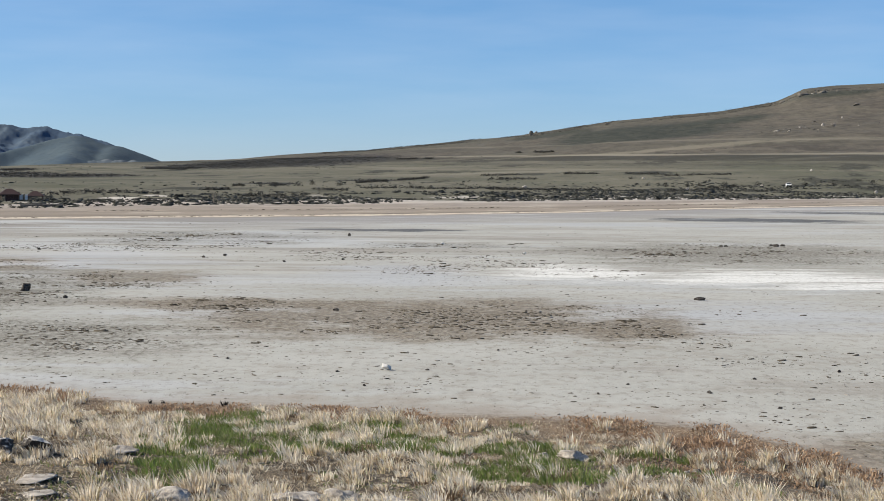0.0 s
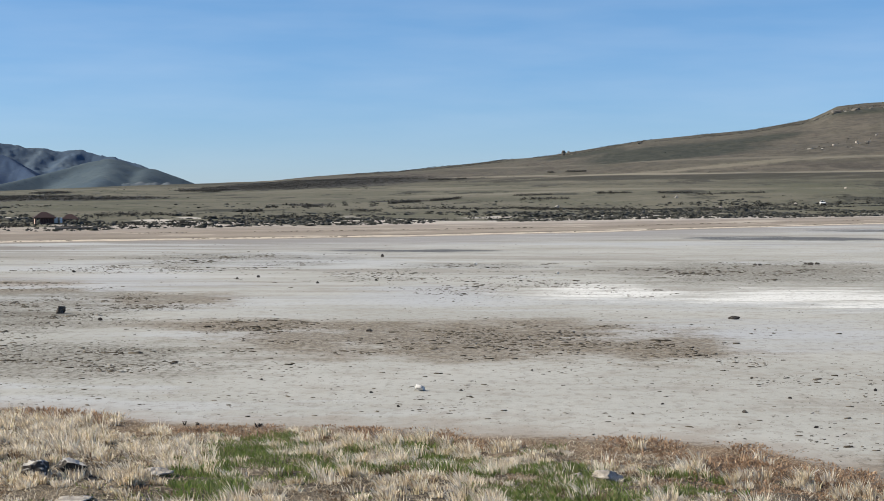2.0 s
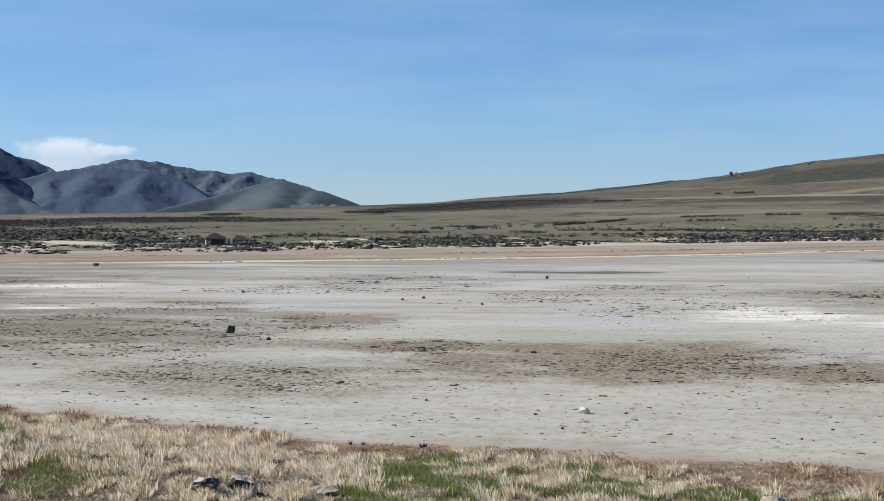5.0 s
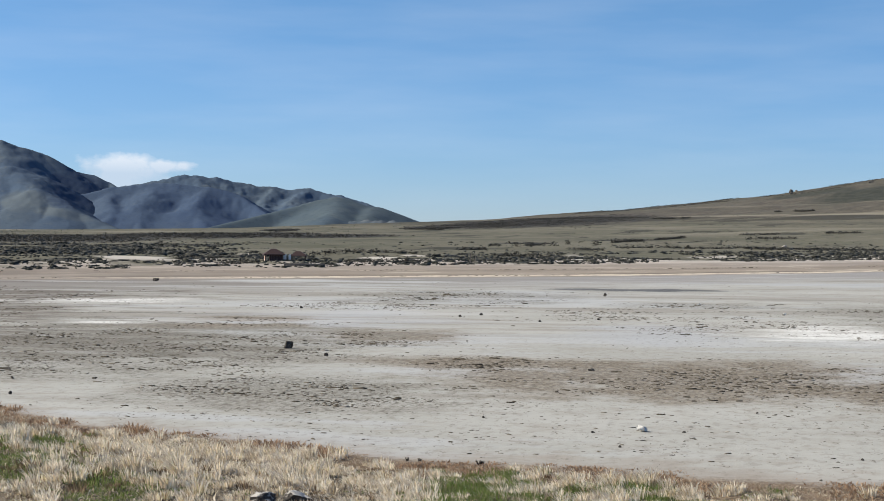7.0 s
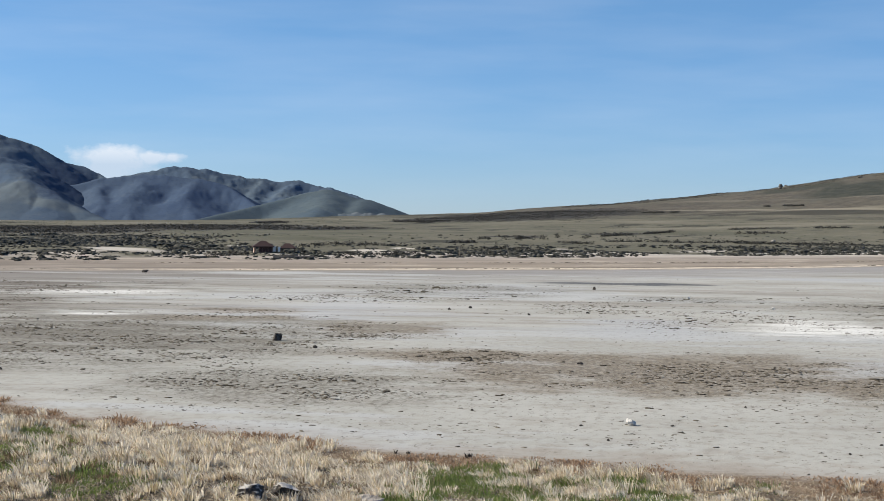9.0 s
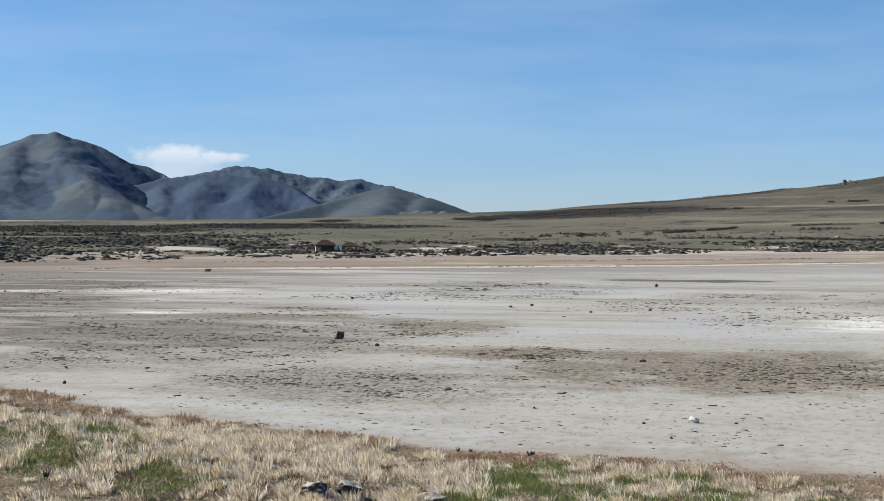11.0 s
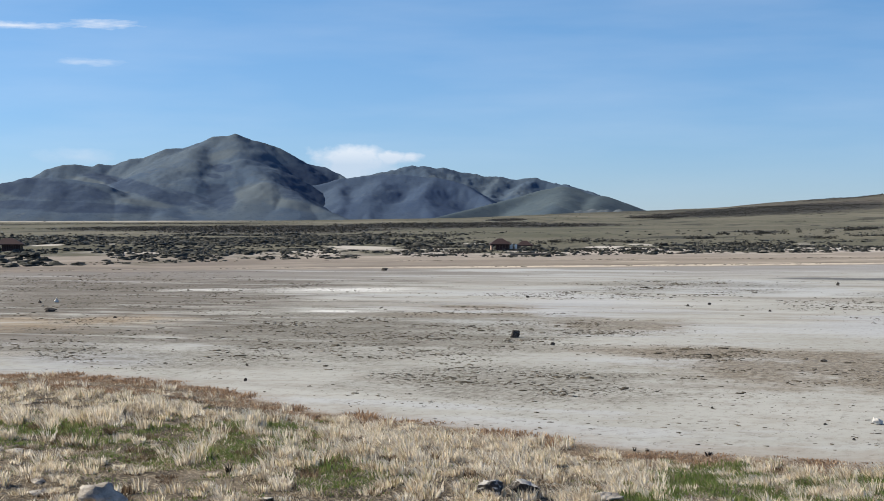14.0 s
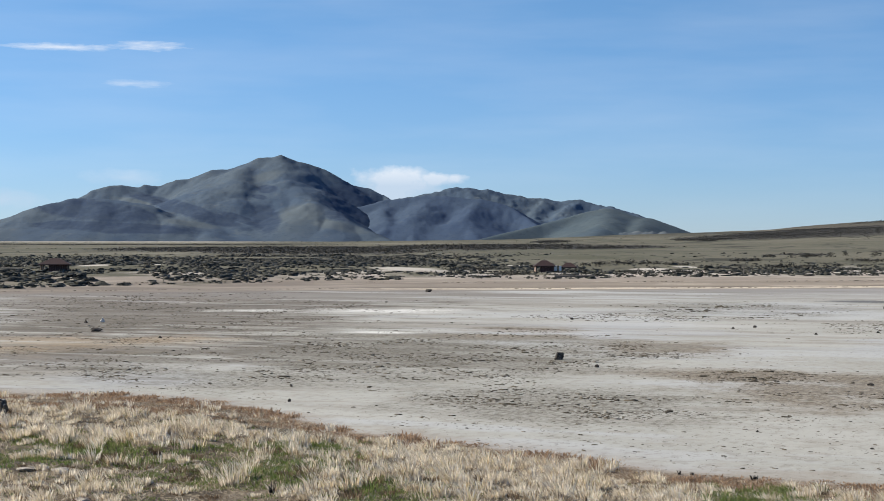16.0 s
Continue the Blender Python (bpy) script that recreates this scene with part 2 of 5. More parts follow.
GREY = ((31.0, 173.9, 20.7, 23.3, -10.0), (-30.4, 202.9, 15.7, 20.2, 9.0), (-42.7, 114.9, 10.0, 32.6, 20.0), (-32.8, 118.5, 10.7, 21.0, 15.0), (-52.8,
    97.6, 5.0, 12.0, 28.0), (1.0, 185.5, 10.4, 8.2, -0.0), (-21.3, 82.4, 9.0, 9.4, 14.0), (-19.6, 81.8, 2.6, 10.4, 13.0), (-42.6, 90.8, 7.0, 7.9,
    25.0),)
MUD = ((-118.5, 239.8, 30.9, 13.1, 26.0), (-87.0, 188.8, 29.3, 31.8, 25.0), (-115.9, 238.3, 28.1, 12.0, 26.0), (-93.2, 172.5, 19.9, 16.4, 28.0),
    (-117.7, 200.1, 14.7, 11.7, 30.0), (-90.0, 164.7, 30.7, 77.2, 29.0), (-64.0, 104.6, 13.0, 20.8, 31.0), (-46.4, 116.5, 18.0, 24.4, 22.0),)
DRY = ((-292.6, 612.7, 89.8, 49.0, 26.0), (-527.3, 1460.8, 80.7, 189.0, 20.0), (156.3, 1139.3, 155.3, 18.0, -8.0), (12.7, 820.9, 77.7, 31.0, -1.0),)
RUST = ((-72.0, 115.3, 9.0, 16.0, 32.0), (-66.0, 122.0, 7.0, 8.0, 30.0),)
WET = ((-8.3, 231.9, 17.0, 5.0, 2.0), (56.2, 293.4, 20.5, 13.0, -11.0), (90.0, 352.4, 22.4, 13.2, -14.0),)
PANS = ((-123.0, 345.0, 9.5, 6.0, 19.6), (-74.0, 375.5, 5.5, 6.0, 11.0), (-106.0, 375.0, 2.6, 4.5, 16.0), (-198.0, 308.0, 3.0, 4.5, 33.0), (-180.0, 306.5, 4.6, 4.5, 30.0), (-169.0, 314.0, 1.6, 3.5, 28.0), (-68.0, 390.5, 3.5, 4.0, 10.0))
SAGE = ((-153.8, 1539.3, 99.5, 313.0, 6.0), (-314.9, 1017.4, 68.6, 203.0, 17.0), (-207.4, 898.4, 36.9, 82.0, 13.0), (-220.4, 1373.4, 30.0, 111.0,
    9.0), (-385.0, 815.0, 72.0, 165.0, 25.5), (-700.0, 1230.0, 180.0, 45.0, 30.0), (-345.7, 817.9, 60.3, 238.0, 23.0), (-373.0, 1434.3, 15.7, 172.0, 15.0), (-29.7, 690.4, 14.0, 14.0,
    2.0), (-66.3, 630.7, 11.0, 16.0, 6.0),)
HEATH = ((200.0, 1640.0, 105.0, 340.0, -7.0), (130.0, 1930.0, 60.0, 200.0, -4.0), (300.0, 1800.0, 70.0, 130.0, -10.0), (470.0, 1960.0, 60.0, 60.0, -14.0),)
FLAT = ((-1005.0, 1775.0, 230.0, 330.0, 29.5), (-1350.0, 1500.0, 420.0, 420.0, 40.0),)


def beach_sand(m, beach):
    """Sand with strand lines that follow the shore, and the metres past the shore."""
    mid = m.noise(0.35, 5, 0.6)
    run = m.math("ADD", beach, m.math("MULTIPLY", m.math("SUBTRACT", m.noise(0.09, 5, 0.6), 0.5), 5.0))
    sand = m.ramp(m.math("MULTIPLY", run, 0.0125), (
        (0.0, (0.26, 0.245, 0.235)), (0.05, (0.27, 0.245, 0.22)), (0.09, (0.38, 0.335, 0.28)), (0.135, (0.42, 0.365, 0.30)), (0.155, (0.14, 0.115, 0.092)), (0.185, (0.275, 0.235, 0.19)), (0.25, (0.31, 0.268, 0.22)),
        (0.34, (0.25, 0.212, 0.172)), (0.42, (0.33, 0.288, 0.243)), (0.55, (0.285, 0.252, 0.217)), (0.66, (0.40, 0.362, 0.32)), (1.0, (0.52, 0.49, 0.445))))
    sand = m.mix(m.math("MULTIPLY", m.step(mid, 0.5, 0.7), 0.4), sand, (0.34, 0.29, 0.22))
    k = m.n.new("ShaderNodeCombineXYZ")
    xy = m.n.new("ShaderNodeSeparateXYZ")
    m.l.new(m.pos, xy.inputs[0])
    m.put(m.math("MULTIPLY", xy.outputs[0], 0.035), k.inputs[0])
    m.put(m.math("MULTIPLY", run, 0.10), k.inputs[1])
    strand = m.noise(1.0, 6, 0.68, vector=k.outputs[0])
    sand = m.mix(m.math("MULTIPLY", m.step(strand, 0.55, 0.60), 0.45), sand, (0.22, 0.185, 0.145))
    sand = m.mix(m.math("MULTIPLY", m.step(strand, 0.46, 0.40), 0.5), sand, (0.54, 0.48, 0.395))
    sand = m.mix(m.math("MULTIPLY", m.math("MULTIPLY", m.step(m.attr("west"), 45.0, 120.0), m.step(run, 46.0, 22.0)), 0.8), sand, m.mix(m.step(strand, 0.42, 0.56), (0.27, 0.235, 0.20), (0.19, 0.165, 0.142)))
    cream = m.math("MULTIPLY", m.math("MULTIPLY", m.step(run, 5.0, 7.0), m.step(run, 12.0, 10.5)), m.step(xy.outputs[0], -130.0, -55.0))
    sand = m.mix(m.math("MULTIPLY", m.math("MULTIPLY", cream, m.step(mid, 0.38, 0.54)), 0.85), sand, (0.66, 0.58, 0.46))
    return sand, run


def lake_bed_material():
    m = Nodes("lake_bed_and_bank", 0.92, 0.15)
    bank, beach = m.attr("bank"), m.attr("beach")
    big, mid, fine, grit = m.noise(0.05, 5), m.noise(0.35, 5, 0.6), m.noise(2.2, 5, 0.65), m.noise(9.0, 3, 0.6)
    wob = m.math("MULTIPLY", m.math("SUBTRACT", m.noise(0.13, 8, 0.74), 0.5), 3.4)
    wide_wob = m.math("ADD", wob, 0.25)
    streak = m.math("MULTIPLY", m.math("SUBTRACT", m.noise(0.22, 8, 0.72, stretch=(0.35, 1.0, 1.0)), 0.5), 3.6)
    # lake bed: rippled near the bank, smooth and streaked towards the far shore
    near = m.step(beach, -135.0, -205.0)
    soft = m.noise(0.045, 7, 0.66, stretch=(0.28, 1.0, 1.0))
    col = m.mix(m.step(big, 0.35, 0.65), (0.365, 0.362, 0.330), (0.428, 0.426, 0.393))
    col = m.mix(m.math("MULTIPLY", m.step(mid, 0.48, 0.64), 0.36), col, (0.30, 0.275, 0.235))
    col = m.mix(m.math("MULTIPLY", m.step(soft, 0.52, 0.59), 0.6), col, (0.28, 0.262, 0.23))
    col = m.mix(m.math("MULTIPLY", m.step(soft, 0.47, 0.41), 0.65), col, (0.45, 0.465, 0.47))
    col = m.mix(m.math("MULTIPLY", m.most([m.patch(p, streak, 1.4) for p in PALE]), 0.75), col, (0.40, 0.415, 0.43))
    brown = m.mix(m.step(fine, 0.35, 0.65), (0.150, 0.122, 0.086), (0.275, 0.232, 0.175))
    in_brown = m.most([m.patch(p, wide_wob, 1.6) for p in BROWN])
    col = m.mix(m.math("MULTIPLY", in_brown, 0.85), col, brown)
    muddy = m.most([m.patch(p, streak, 1.7) for p in MUD])
    col = m.mix(m.math("MULTIPLY", muddy, 0.95), col, m.mix(m.math("MULTIPLY", m.step(soft, 0.50, 0.40), 0.45), m.mix(m.step(mid, 0.4, 0.6), (0.115, 0.102, 0.084), (0.175, 0.156, 0.13)), (0.28, 0.262, 0.235)))
    grey = m.mix(m.step(fine, 0.35, 0.65), (0.15, 0.146, 0.12), (0.31, 0.304, 0.266))
    in_grey = m.most([m.patch(p, wide_wob, 1.5) for p in GREY])
    col = m.mix(m.math("MULTIPLY", in_grey, 0.52), col, grey)
    col = m.mix(m.math("MULTIPLY", m.math("MULTIPLY", m.most([m.patch(p, streak, 1.5) for p in SALT]), m.step(m.noise(0.7, 6, 0.72, stretch=(0.2, 0.8, 1)), 0.36, 0.47)), 0.82), col, (0.78, 0.78, 0.75))
    col = m.mix(m.math("MULTIPLY", m.most([m.patch(p, wob, 1.4) for p in RUST]), 0.5), col, (0.36, 0.265, 0.16))
    wet = m.most([m.patch(p, m.math("MULTIPLY", streak, 0.9), 5.0) for p in WET])
    col = m.mix(m.math("MULTIPLY", wet, 0.95), col, (0.095, 0.097, 0.098))
    rough_bed = m.math("MAXIMUM", in_grey, in_brown)
    crumb = m.noise(3.0, 4, 0.72, stretch=(1.0, 0.45, 1))
    cut = m.math("SUBTRACT", m.math("SUBTRACT", 0.66, m.math("MULTIPLY", near, 0.045)), m.math("MAXIMUM", m.math("MULTIPLY", rough_bed, 0.13), m.math("MULTIPLY", muddy, 0.14)))
    col = m.mix(m.math("MULTIPLY", m.step(crumb, cut, m.math("ADD", cut, 0.04)), 0.6), col, (0.115, 0.102, 0.08))
    col = m.mix(m.math("MULTIPLY", m.step(m.noise(0.9, 5, 0.7, stretch=(0.4, 1, 1)), 0.6, 0.7), 0.35), col, (0.27, 0.25, 0.21))
    col = m.mix(m.math("MULTIPLY", m.step(grit, 0.55, 0.75), 0.05), col, (0.50, 0.49, 0.46))
    col = m.mix(m.math("MULTIPLY", m.step(crumb, 0.38, 0.34), m.math("MULTIPLY", near, 0.2)), col, (0.54, 0.54, 0.515))
    ripple = m.noise(2.1, 5, 0.66, stretch=(0.85, 0.5, 1))
    col = m.mix(m.math("MULTIPLY", m.step(ripple, 0.53, 0.60), m.math("ADD", m.math("MULTIPLY", near, 0.20), 0.14)), col, (0.225, 0.208, 0.18))
    col = m.mix(m.math("MULTIPLY", m.step(ripple, 0.47, 0.40), m.math("MULTIPLY", m.math("SUBTRACT", 1.0, muddy), m.math("ADD", m.math("MULTIPLY", near, 0.05), 0.18))), col, (0.46, 0.46, 0.43))
    col = m.mix(m.math("MULTIPLY", m.math("MULTIPLY", m.step(beach, -75.0, -12.0), m.step(soft, 0.38, 0.52)), 0.85), col, m.mix(m.step(m.attr("west"), 8.0, 75.0), (0.28, 0.27, 0.265), (0.20, 0.184, 0.168)))
    thin = m.noise(0.12, 5, 0.7, stretch=(0.14, 1.0, 1))
    outer = m.step(beach, -190.0, -120.0)
    col = m.mix(m.math("MULTIPLY", m.math("MULTIPLY", m.step(thin, 0.575, 0.595), outer), 0.42), col, (0.215, 0.20, 0.178))
    col = m.mix(m.math("MULTIPLY", m.math("MULTIPLY", m.step(thin, 0.415, 0.395), outer), 0.36), col, (0.52, 0.52, 0.51))
    sand, run = beach_sand(m, beach)
    col = m.mix(m.step(run, -2.0, 2.5), col, sand)
    # bank under the grass
    soil = m.mix(m.step(mid, 0.35, 0.65), (0.052, 0.042, 0.031), (0.130, 0.106, 0.077))
    soil = m.mix(m.math("MULTIPLY", m.step(bank, 6.0, 1.5), 0.65), soil, m.mix(m.step(mid, 0.4, 0.6), (0.27, 0.185, 0.12), (0.16, 0.108, 0.070)))
    soil = m.mix(m.math("MULTIPLY", m.step(fine, 0.5, 0.7), 0.5), soil, (0.055, 0.043, 0.032))
    soil = m.mix(m.math("MULTIPLY", m.step(grit, 0.52, 0.60), 0.5), soil, (0.48, 0.405, 0.29))
    col = m.mix(m.math("MULTIPLY", m.step(m.math("ADD", bank, m.math("MULTIPLY", m.math("SUBTRACT", mid, 0.5), 9.0)), -5.0, -0.5), 0.5), col, (0.30, 0.26, 0.218))
    col = m.mix(m.step(m.math("ADD", bank, m.math("MULTIPLY", m.math("SUBTRACT", fine, 0.5), 3.0)), -1.2, 0.8), col, soil)
    m.bump(m.math("ADD", m.math("ADD", fine, m.math("MULTIPLY", grit, 0.4)), m.math("MULTIPLY", crumb, m.math("MULTIPLY", near, 0.5))), 0.28, 0.12)
    return m.done(col, m.math("SUBTRACT", 0.93, m.math("MULTIPLY", wet, 0.25)))


def plain_land_material():
    m = Nodes("dunes_and_plain", 0.94, 0.12)
    beach, dune = m.attr("beach"), m.attr("dune")
    streak = m.math("MULTIPLY", m.math("SUBTRACT", m.noise(0.22, 8, 0.72, stretch=(0.35, 1.0, 1.0)), 0.5), 3.6)
    xy = m.n.new("ShaderNodeSeparateXYZ")
    m.l.new(m.pos, xy.inputs[0])
    col = beach_sand(m, beach)[0]
    far = m.noise(0.012, 6, 0.6, stretch=(0.4, 1.0, 1.0))
    wide_tone = m.noise(0.006, 6, 0.6)
    grass = m.mix(m.step(far, 0.35, 0.66), (0.107, 0.104, 0.076), (0.150, 0.142, 0.106))
    grass = m.mix(m.math("MULTIPLY", m.step(wide_tone, 0.42, 0.62), 0.6), grass, (0.170, 0.160, 0.122))
    grass = m.mix(m.math("MULTIPLY", m.step(m.noise(0.011, 5, 0.6, stretch=(0.8, 0.4, 1)), 0.50, 0.62), 0.55), grass, (0.088, 0.092, 0.062))
    # scrub in strokes and spots
    stroke = m.noise(0.022, 6, 0.7, stretch=(1.0, 0.33, 1))
    grass = m.mix(m.math("MULTIPLY", m.step(stroke, 0.555, 0.595), 0.85), grass, (0.046, 0.046, 0.036))
    speck = m.noise(0.10, 6, 0.75, stretch=(1.0, 0.4, 1))
    grass = m.mix(m.math("MULTIPLY", m.step(speck, 0.55, 0.62), 0.55), grass, (0.056, 0.056, 0.043))
    grass = m.mix(m.math("MULTIPLY", m.step(speck, 0.44, 0.36), 0.3), grass, (0.235, 0.215, 0.165))
    # the hill: browner, with old shore terraces along the contours
    high = m.math("ADD", xy.outputs[2], m.math("MULTIPLY", m.math("SUBTRACT", m.noise(0.004, 5, 0.6), 0.5), 5.0))
    slope = m.mix(m.step(speck, 0.40, 0.60), (0.122, 0.104, 0.086), (0.074, 0.066, 0.055))
    slope = m.mix(m.math("MULTIPLY", m.step(wide_tone, 0.48, 0.60), 0.5), slope, (0.090, 0.084, 0.067))
    grass = m.mix(m.math("MULTIPLY", m.step(high, 9.0, 22.0), 0.75), grass, slope)
    for lo, hi, tint, much in ((19.0, 20.6, (0.235, 0.215, 0.165), 0.85), (15.0, 18.6, (0.050, 0.048, 0.038), 0.85), (12.0, 13.2, (0.065, 0.062, 0.048), 0.5), (31.5, 33.5, (0.19, 0.175, 0.135), 0.5),
                               (27.5, 30.0, (0.070, 0.068, 0.052), 0.4), (9.2, 10.0, (0.22, 0.20, 0.155), 0.5)):
        on = m.math("MULTIPLY", m.step(high, lo - 0.4, lo + 0.3), m.step(high, hi + 0.4, hi - 0.3))
        grass = m.mix(m.math("MULTIPLY", m.math("MULTIPLY", on, m.step(far, 0.34, 0.52)), much), grass, tint)
    dark_heath = m.most([m.patch(p, m.math("MULTIPLY", streak, 0.25), 3.0) for p in HEATH])
    grass = m.mix(m.math("MULTIPLY", dark_heath, 0.85), grass, m.mix(m.step(speck, 0.42, 0.58), (0.052, 0.057, 0.043), (0.032, 0.036, 0.029)))
    grass = m.mix(m.math("MULTIPLY", m.step(dune, 1350.0, 1850.0), 0.4), grass, (0.080, 0.079, 0.062))
    edge = m.math("ADD", dune, m.math("MULTIPLY", m.math("SUBTRACT", m.noise(0.04, 6, 0.65), 0.5), 190.0))
    col = m.mix(m.step(edge, 14.0, 44.0), col, grass)
    col = m.mix(m.math("MULTIPLY", m.most([m.patch(p, streak, 2.0) for p in DRY]), 0.5), col, (0.25, 0.23, 0.175))
    col = m.mix(m.math("MULTIPLY", m.most([m.patch(p, streak, 2.0) for p in FLAT]), 0.85), col, (0.40, 0.375, 0.325))
    col = m.mix(m.math("MULTIPLY", m.most([m.patch(p, m.math("MULTIPLY", streak, 0.35), 3.0) for p in PANS]), 0.9), col, (0.52, 0.485, 0.43))
    sage = m.most([m.patch(p, m.math("ADD", m.math("MULTIPLY", streak, 0.6), 0.2), 4.0) for p in SAGE])
    col = m.mix(m.math("MULTIPLY", sage, 0.92), col, (0.046, 0.044, 0.041))
    m.bump(m.noise(2.2, 5, 0.65), 0.4, 0.14)
    return m.done(col)


def mountain_material(name, low, high, bare, shade_patches=(), lit_grass=()):
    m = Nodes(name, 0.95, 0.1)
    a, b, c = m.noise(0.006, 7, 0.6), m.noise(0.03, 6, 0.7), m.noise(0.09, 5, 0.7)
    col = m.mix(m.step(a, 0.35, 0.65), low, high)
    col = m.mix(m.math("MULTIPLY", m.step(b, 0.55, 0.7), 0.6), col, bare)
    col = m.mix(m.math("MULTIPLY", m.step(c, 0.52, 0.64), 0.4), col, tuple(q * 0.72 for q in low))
    if shade_patches:
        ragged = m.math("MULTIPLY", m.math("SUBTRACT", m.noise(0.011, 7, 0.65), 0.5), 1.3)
        # pale grass and sunlit ground lighten the base colour
        col = m.mix(m.math("MULTIPLY", m.most([m.slope_patch(p, ragged, 2.5) for p in lit_grass]), 0.5), col, (0.118, 0.140, 0.148))
        # shaded hollows and flanks are darkened in the base colour
        col = m.mix(m.math("MULTIPLY", m.most([m.slope_patch(p, ragged, 4.0) for p in shade_patches]), 0.93), col, m.mix(m.step(b, 0.4, 0.6), (0.037, 0.059, 0.104), (0.048, 0.072, 0.114)))
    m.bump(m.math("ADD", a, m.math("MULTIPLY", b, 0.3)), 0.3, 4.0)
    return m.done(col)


# ---- ground and mountains ----
def mesh_from(name, verts, faces):
    me = bpy.data.meshes.new(name)
    verts, faces = np.asarray(verts, np.float32), np.asarray(faces, np.int32)
    k = faces.shape[1]
    me.vertices.add(len(verts))
    me.vertices.foreach_set("co", verts.ravel())
    me.loops.add(faces.size)
    me.loops.foreach_set("vertex_index", faces.ravel())
    me.polygons.add(len(faces))
    me.polygons.foreach_set("loop_start", np.arange(0, faces.size, k, dtype=np.int32))
    me.update(calc_edges=True)
    return me


def grid_faces(rows, cols):
    i = np.arange(rows * cols).reshape(rows, cols)
    return np.stack([i[:-1, :-1], i[:-1, 1:], i[1:, 1:], i[1:, :-1]], -1).reshape(-1, 4)


def smooth(me, on=True):
    me.polygons.foreach_set("use_smooth", np.full(len(me.polygons), on))


def sheet(name, az, r, z, material, aside=(0.0, 0.0)):
    """A sheet over rays az and distances r, with heights z[row, column]."""
    A, R = np.meshgrid(az, r)
    x, y = polar(A, R)
    x, y = x + aside[0], y + aside[1]
    me = mesh_from(name, np.stack([x, y, z], -1).reshape(-1, 3), grid_faces(len(r), len(az))[:, ::-1])
    smooth(me)
    me.materials.append(material)
    return new(name, me)


LAKE_BED, PLAIN = lake_bed_material(), plain_land_material()
az_g = np.concatenate([np.arange(-180, -22, 2.0), np.arange(-22, 41, 0.24), np.arange(41, 181, 2.0), np.array([180.0])])
r_g = np.concatenate([np.array([0.02]), np.arange(0.5, 30, 1.5), np.arange(30, 100, 0.45), np.arange(100, 235, 1.6), np.arange(235, 620, 3.2), np.geomspace(620, 1900, 75), np.arange(1910, 2260, 9.0), np.geomspace(2270, 4950, 40)])
A_g, R_g = np.meshgrid(az_g, r_g)
x_g, y_g = polar(A_g, R_g)
z_g, s_g, u_g, w_g = land(x_g + 0.7, y_g - 0.7)
ground = sheet("ground", az_g, r_g, z_g, LAKE_BED, (0.7, -0.7))
ground.data.materials.append(PLAIN)
ground.data.polygons.foreach_set("material_index", (w_g[:-1, :-1] > -14).ravel().astype(np.int32))
for key, values in (("bank", s_g), ("beach", u_g), ("dune", w_g), ("west", -x_g)):
    ground.data.attributes.new(key, "FLOAT", "POINT").data.foreach_set("value", values.ravel().astype(np.float32))
tagged(ground, "pale dry lake bed with grassy bank, sandy beach and olive plain", "ground", kind="structure")


def mountain(ridges, az0, az1, r0, r1, slope, rough, crag, seed, material, label, soft=14.0, lee=()):
    """A mountain from its ridge lines, each a row of (degrees left of +y, metres off, metres high): flanks fall away from every ridge
    at the given slope, each steeper to the lee (right) by its factor in lee, and meet in gullies."""
    az, r = np.arange(az0, az1, 0.05), np.arange(r0, r1, 8.0)
    A, R = np.meshgrid(az, r)
    x, y = polar(A, R)
    qx = x + 14 * fbm(x * 0.008, y * 0.008, 3, seed + 1)
    qy = y + 14 * fbm(x * 0.008, y * 0.008, 3, seed + 2)
    z = np.full(A.shape, -40.0)
    for main, line in enumerate(ridges):
        own = np.full(A.shape, -60.0)
        fall = slope if main == 0 else slope * 0.66
        round_off = 4.0 if main == 0 else soft
        blunt = lee[main] if main < len(lee) else 0.0
        for (a, ra, ha), (b, rb, hb) in zip(line, line[1:]):
            ax, ay = polar(a, ra)
            bx, by = polar(b, rb)
            ux, uy = (x, y) if main == 0 else (qx, qy)
            t = np.clip(((ux - ax) * (bx - ax) + (uy - ay) * (by - ay)) / ((bx - ax) ** 2 + (by - ay) ** 2), 0, 1)
            ox, oy = ux - ax - t * (bx - ax), uy - ay - t * (by - ay)
            d = np.hypot(ox, oy)
            aside = (ox * np.cos(np.radians(A)) + oy * np.sin(np.radians(A))) / np.maximum(d, 1.0)
            own = np.maximum(own, ha + t * (hb - ha) - fall * 0.8 * (1 + blunt * np.clip(aside, 0, 1)) * (np.sqrt(d * d + round_off * round_off) - round_off))
        z = 0.5 * (z + own + np.sqrt((z - own) ** 2 + 40.0)) if main else own
    steep = np.clip(z / 60, 0.1, 1)
    z = z + steep * rough * (0.5 * fbm(x * 0.005, y * 0.005, 3, seed + 5, 0.4) + 0.25 * fbm(x * 0.03, y * 0.03, 4, seed + 7, 0.5)) + steep * crag * (np.abs(fbm(x * 0.035, y * 0.035, 4, seed + 9)) + 0.25 * fbm(x * 0.09, y * 0.09, 2, seed + 11))
    ob = sheet("mountain", az, r, z - 2, material)
    return tagged(ob, label, "mountain", kind="structure")


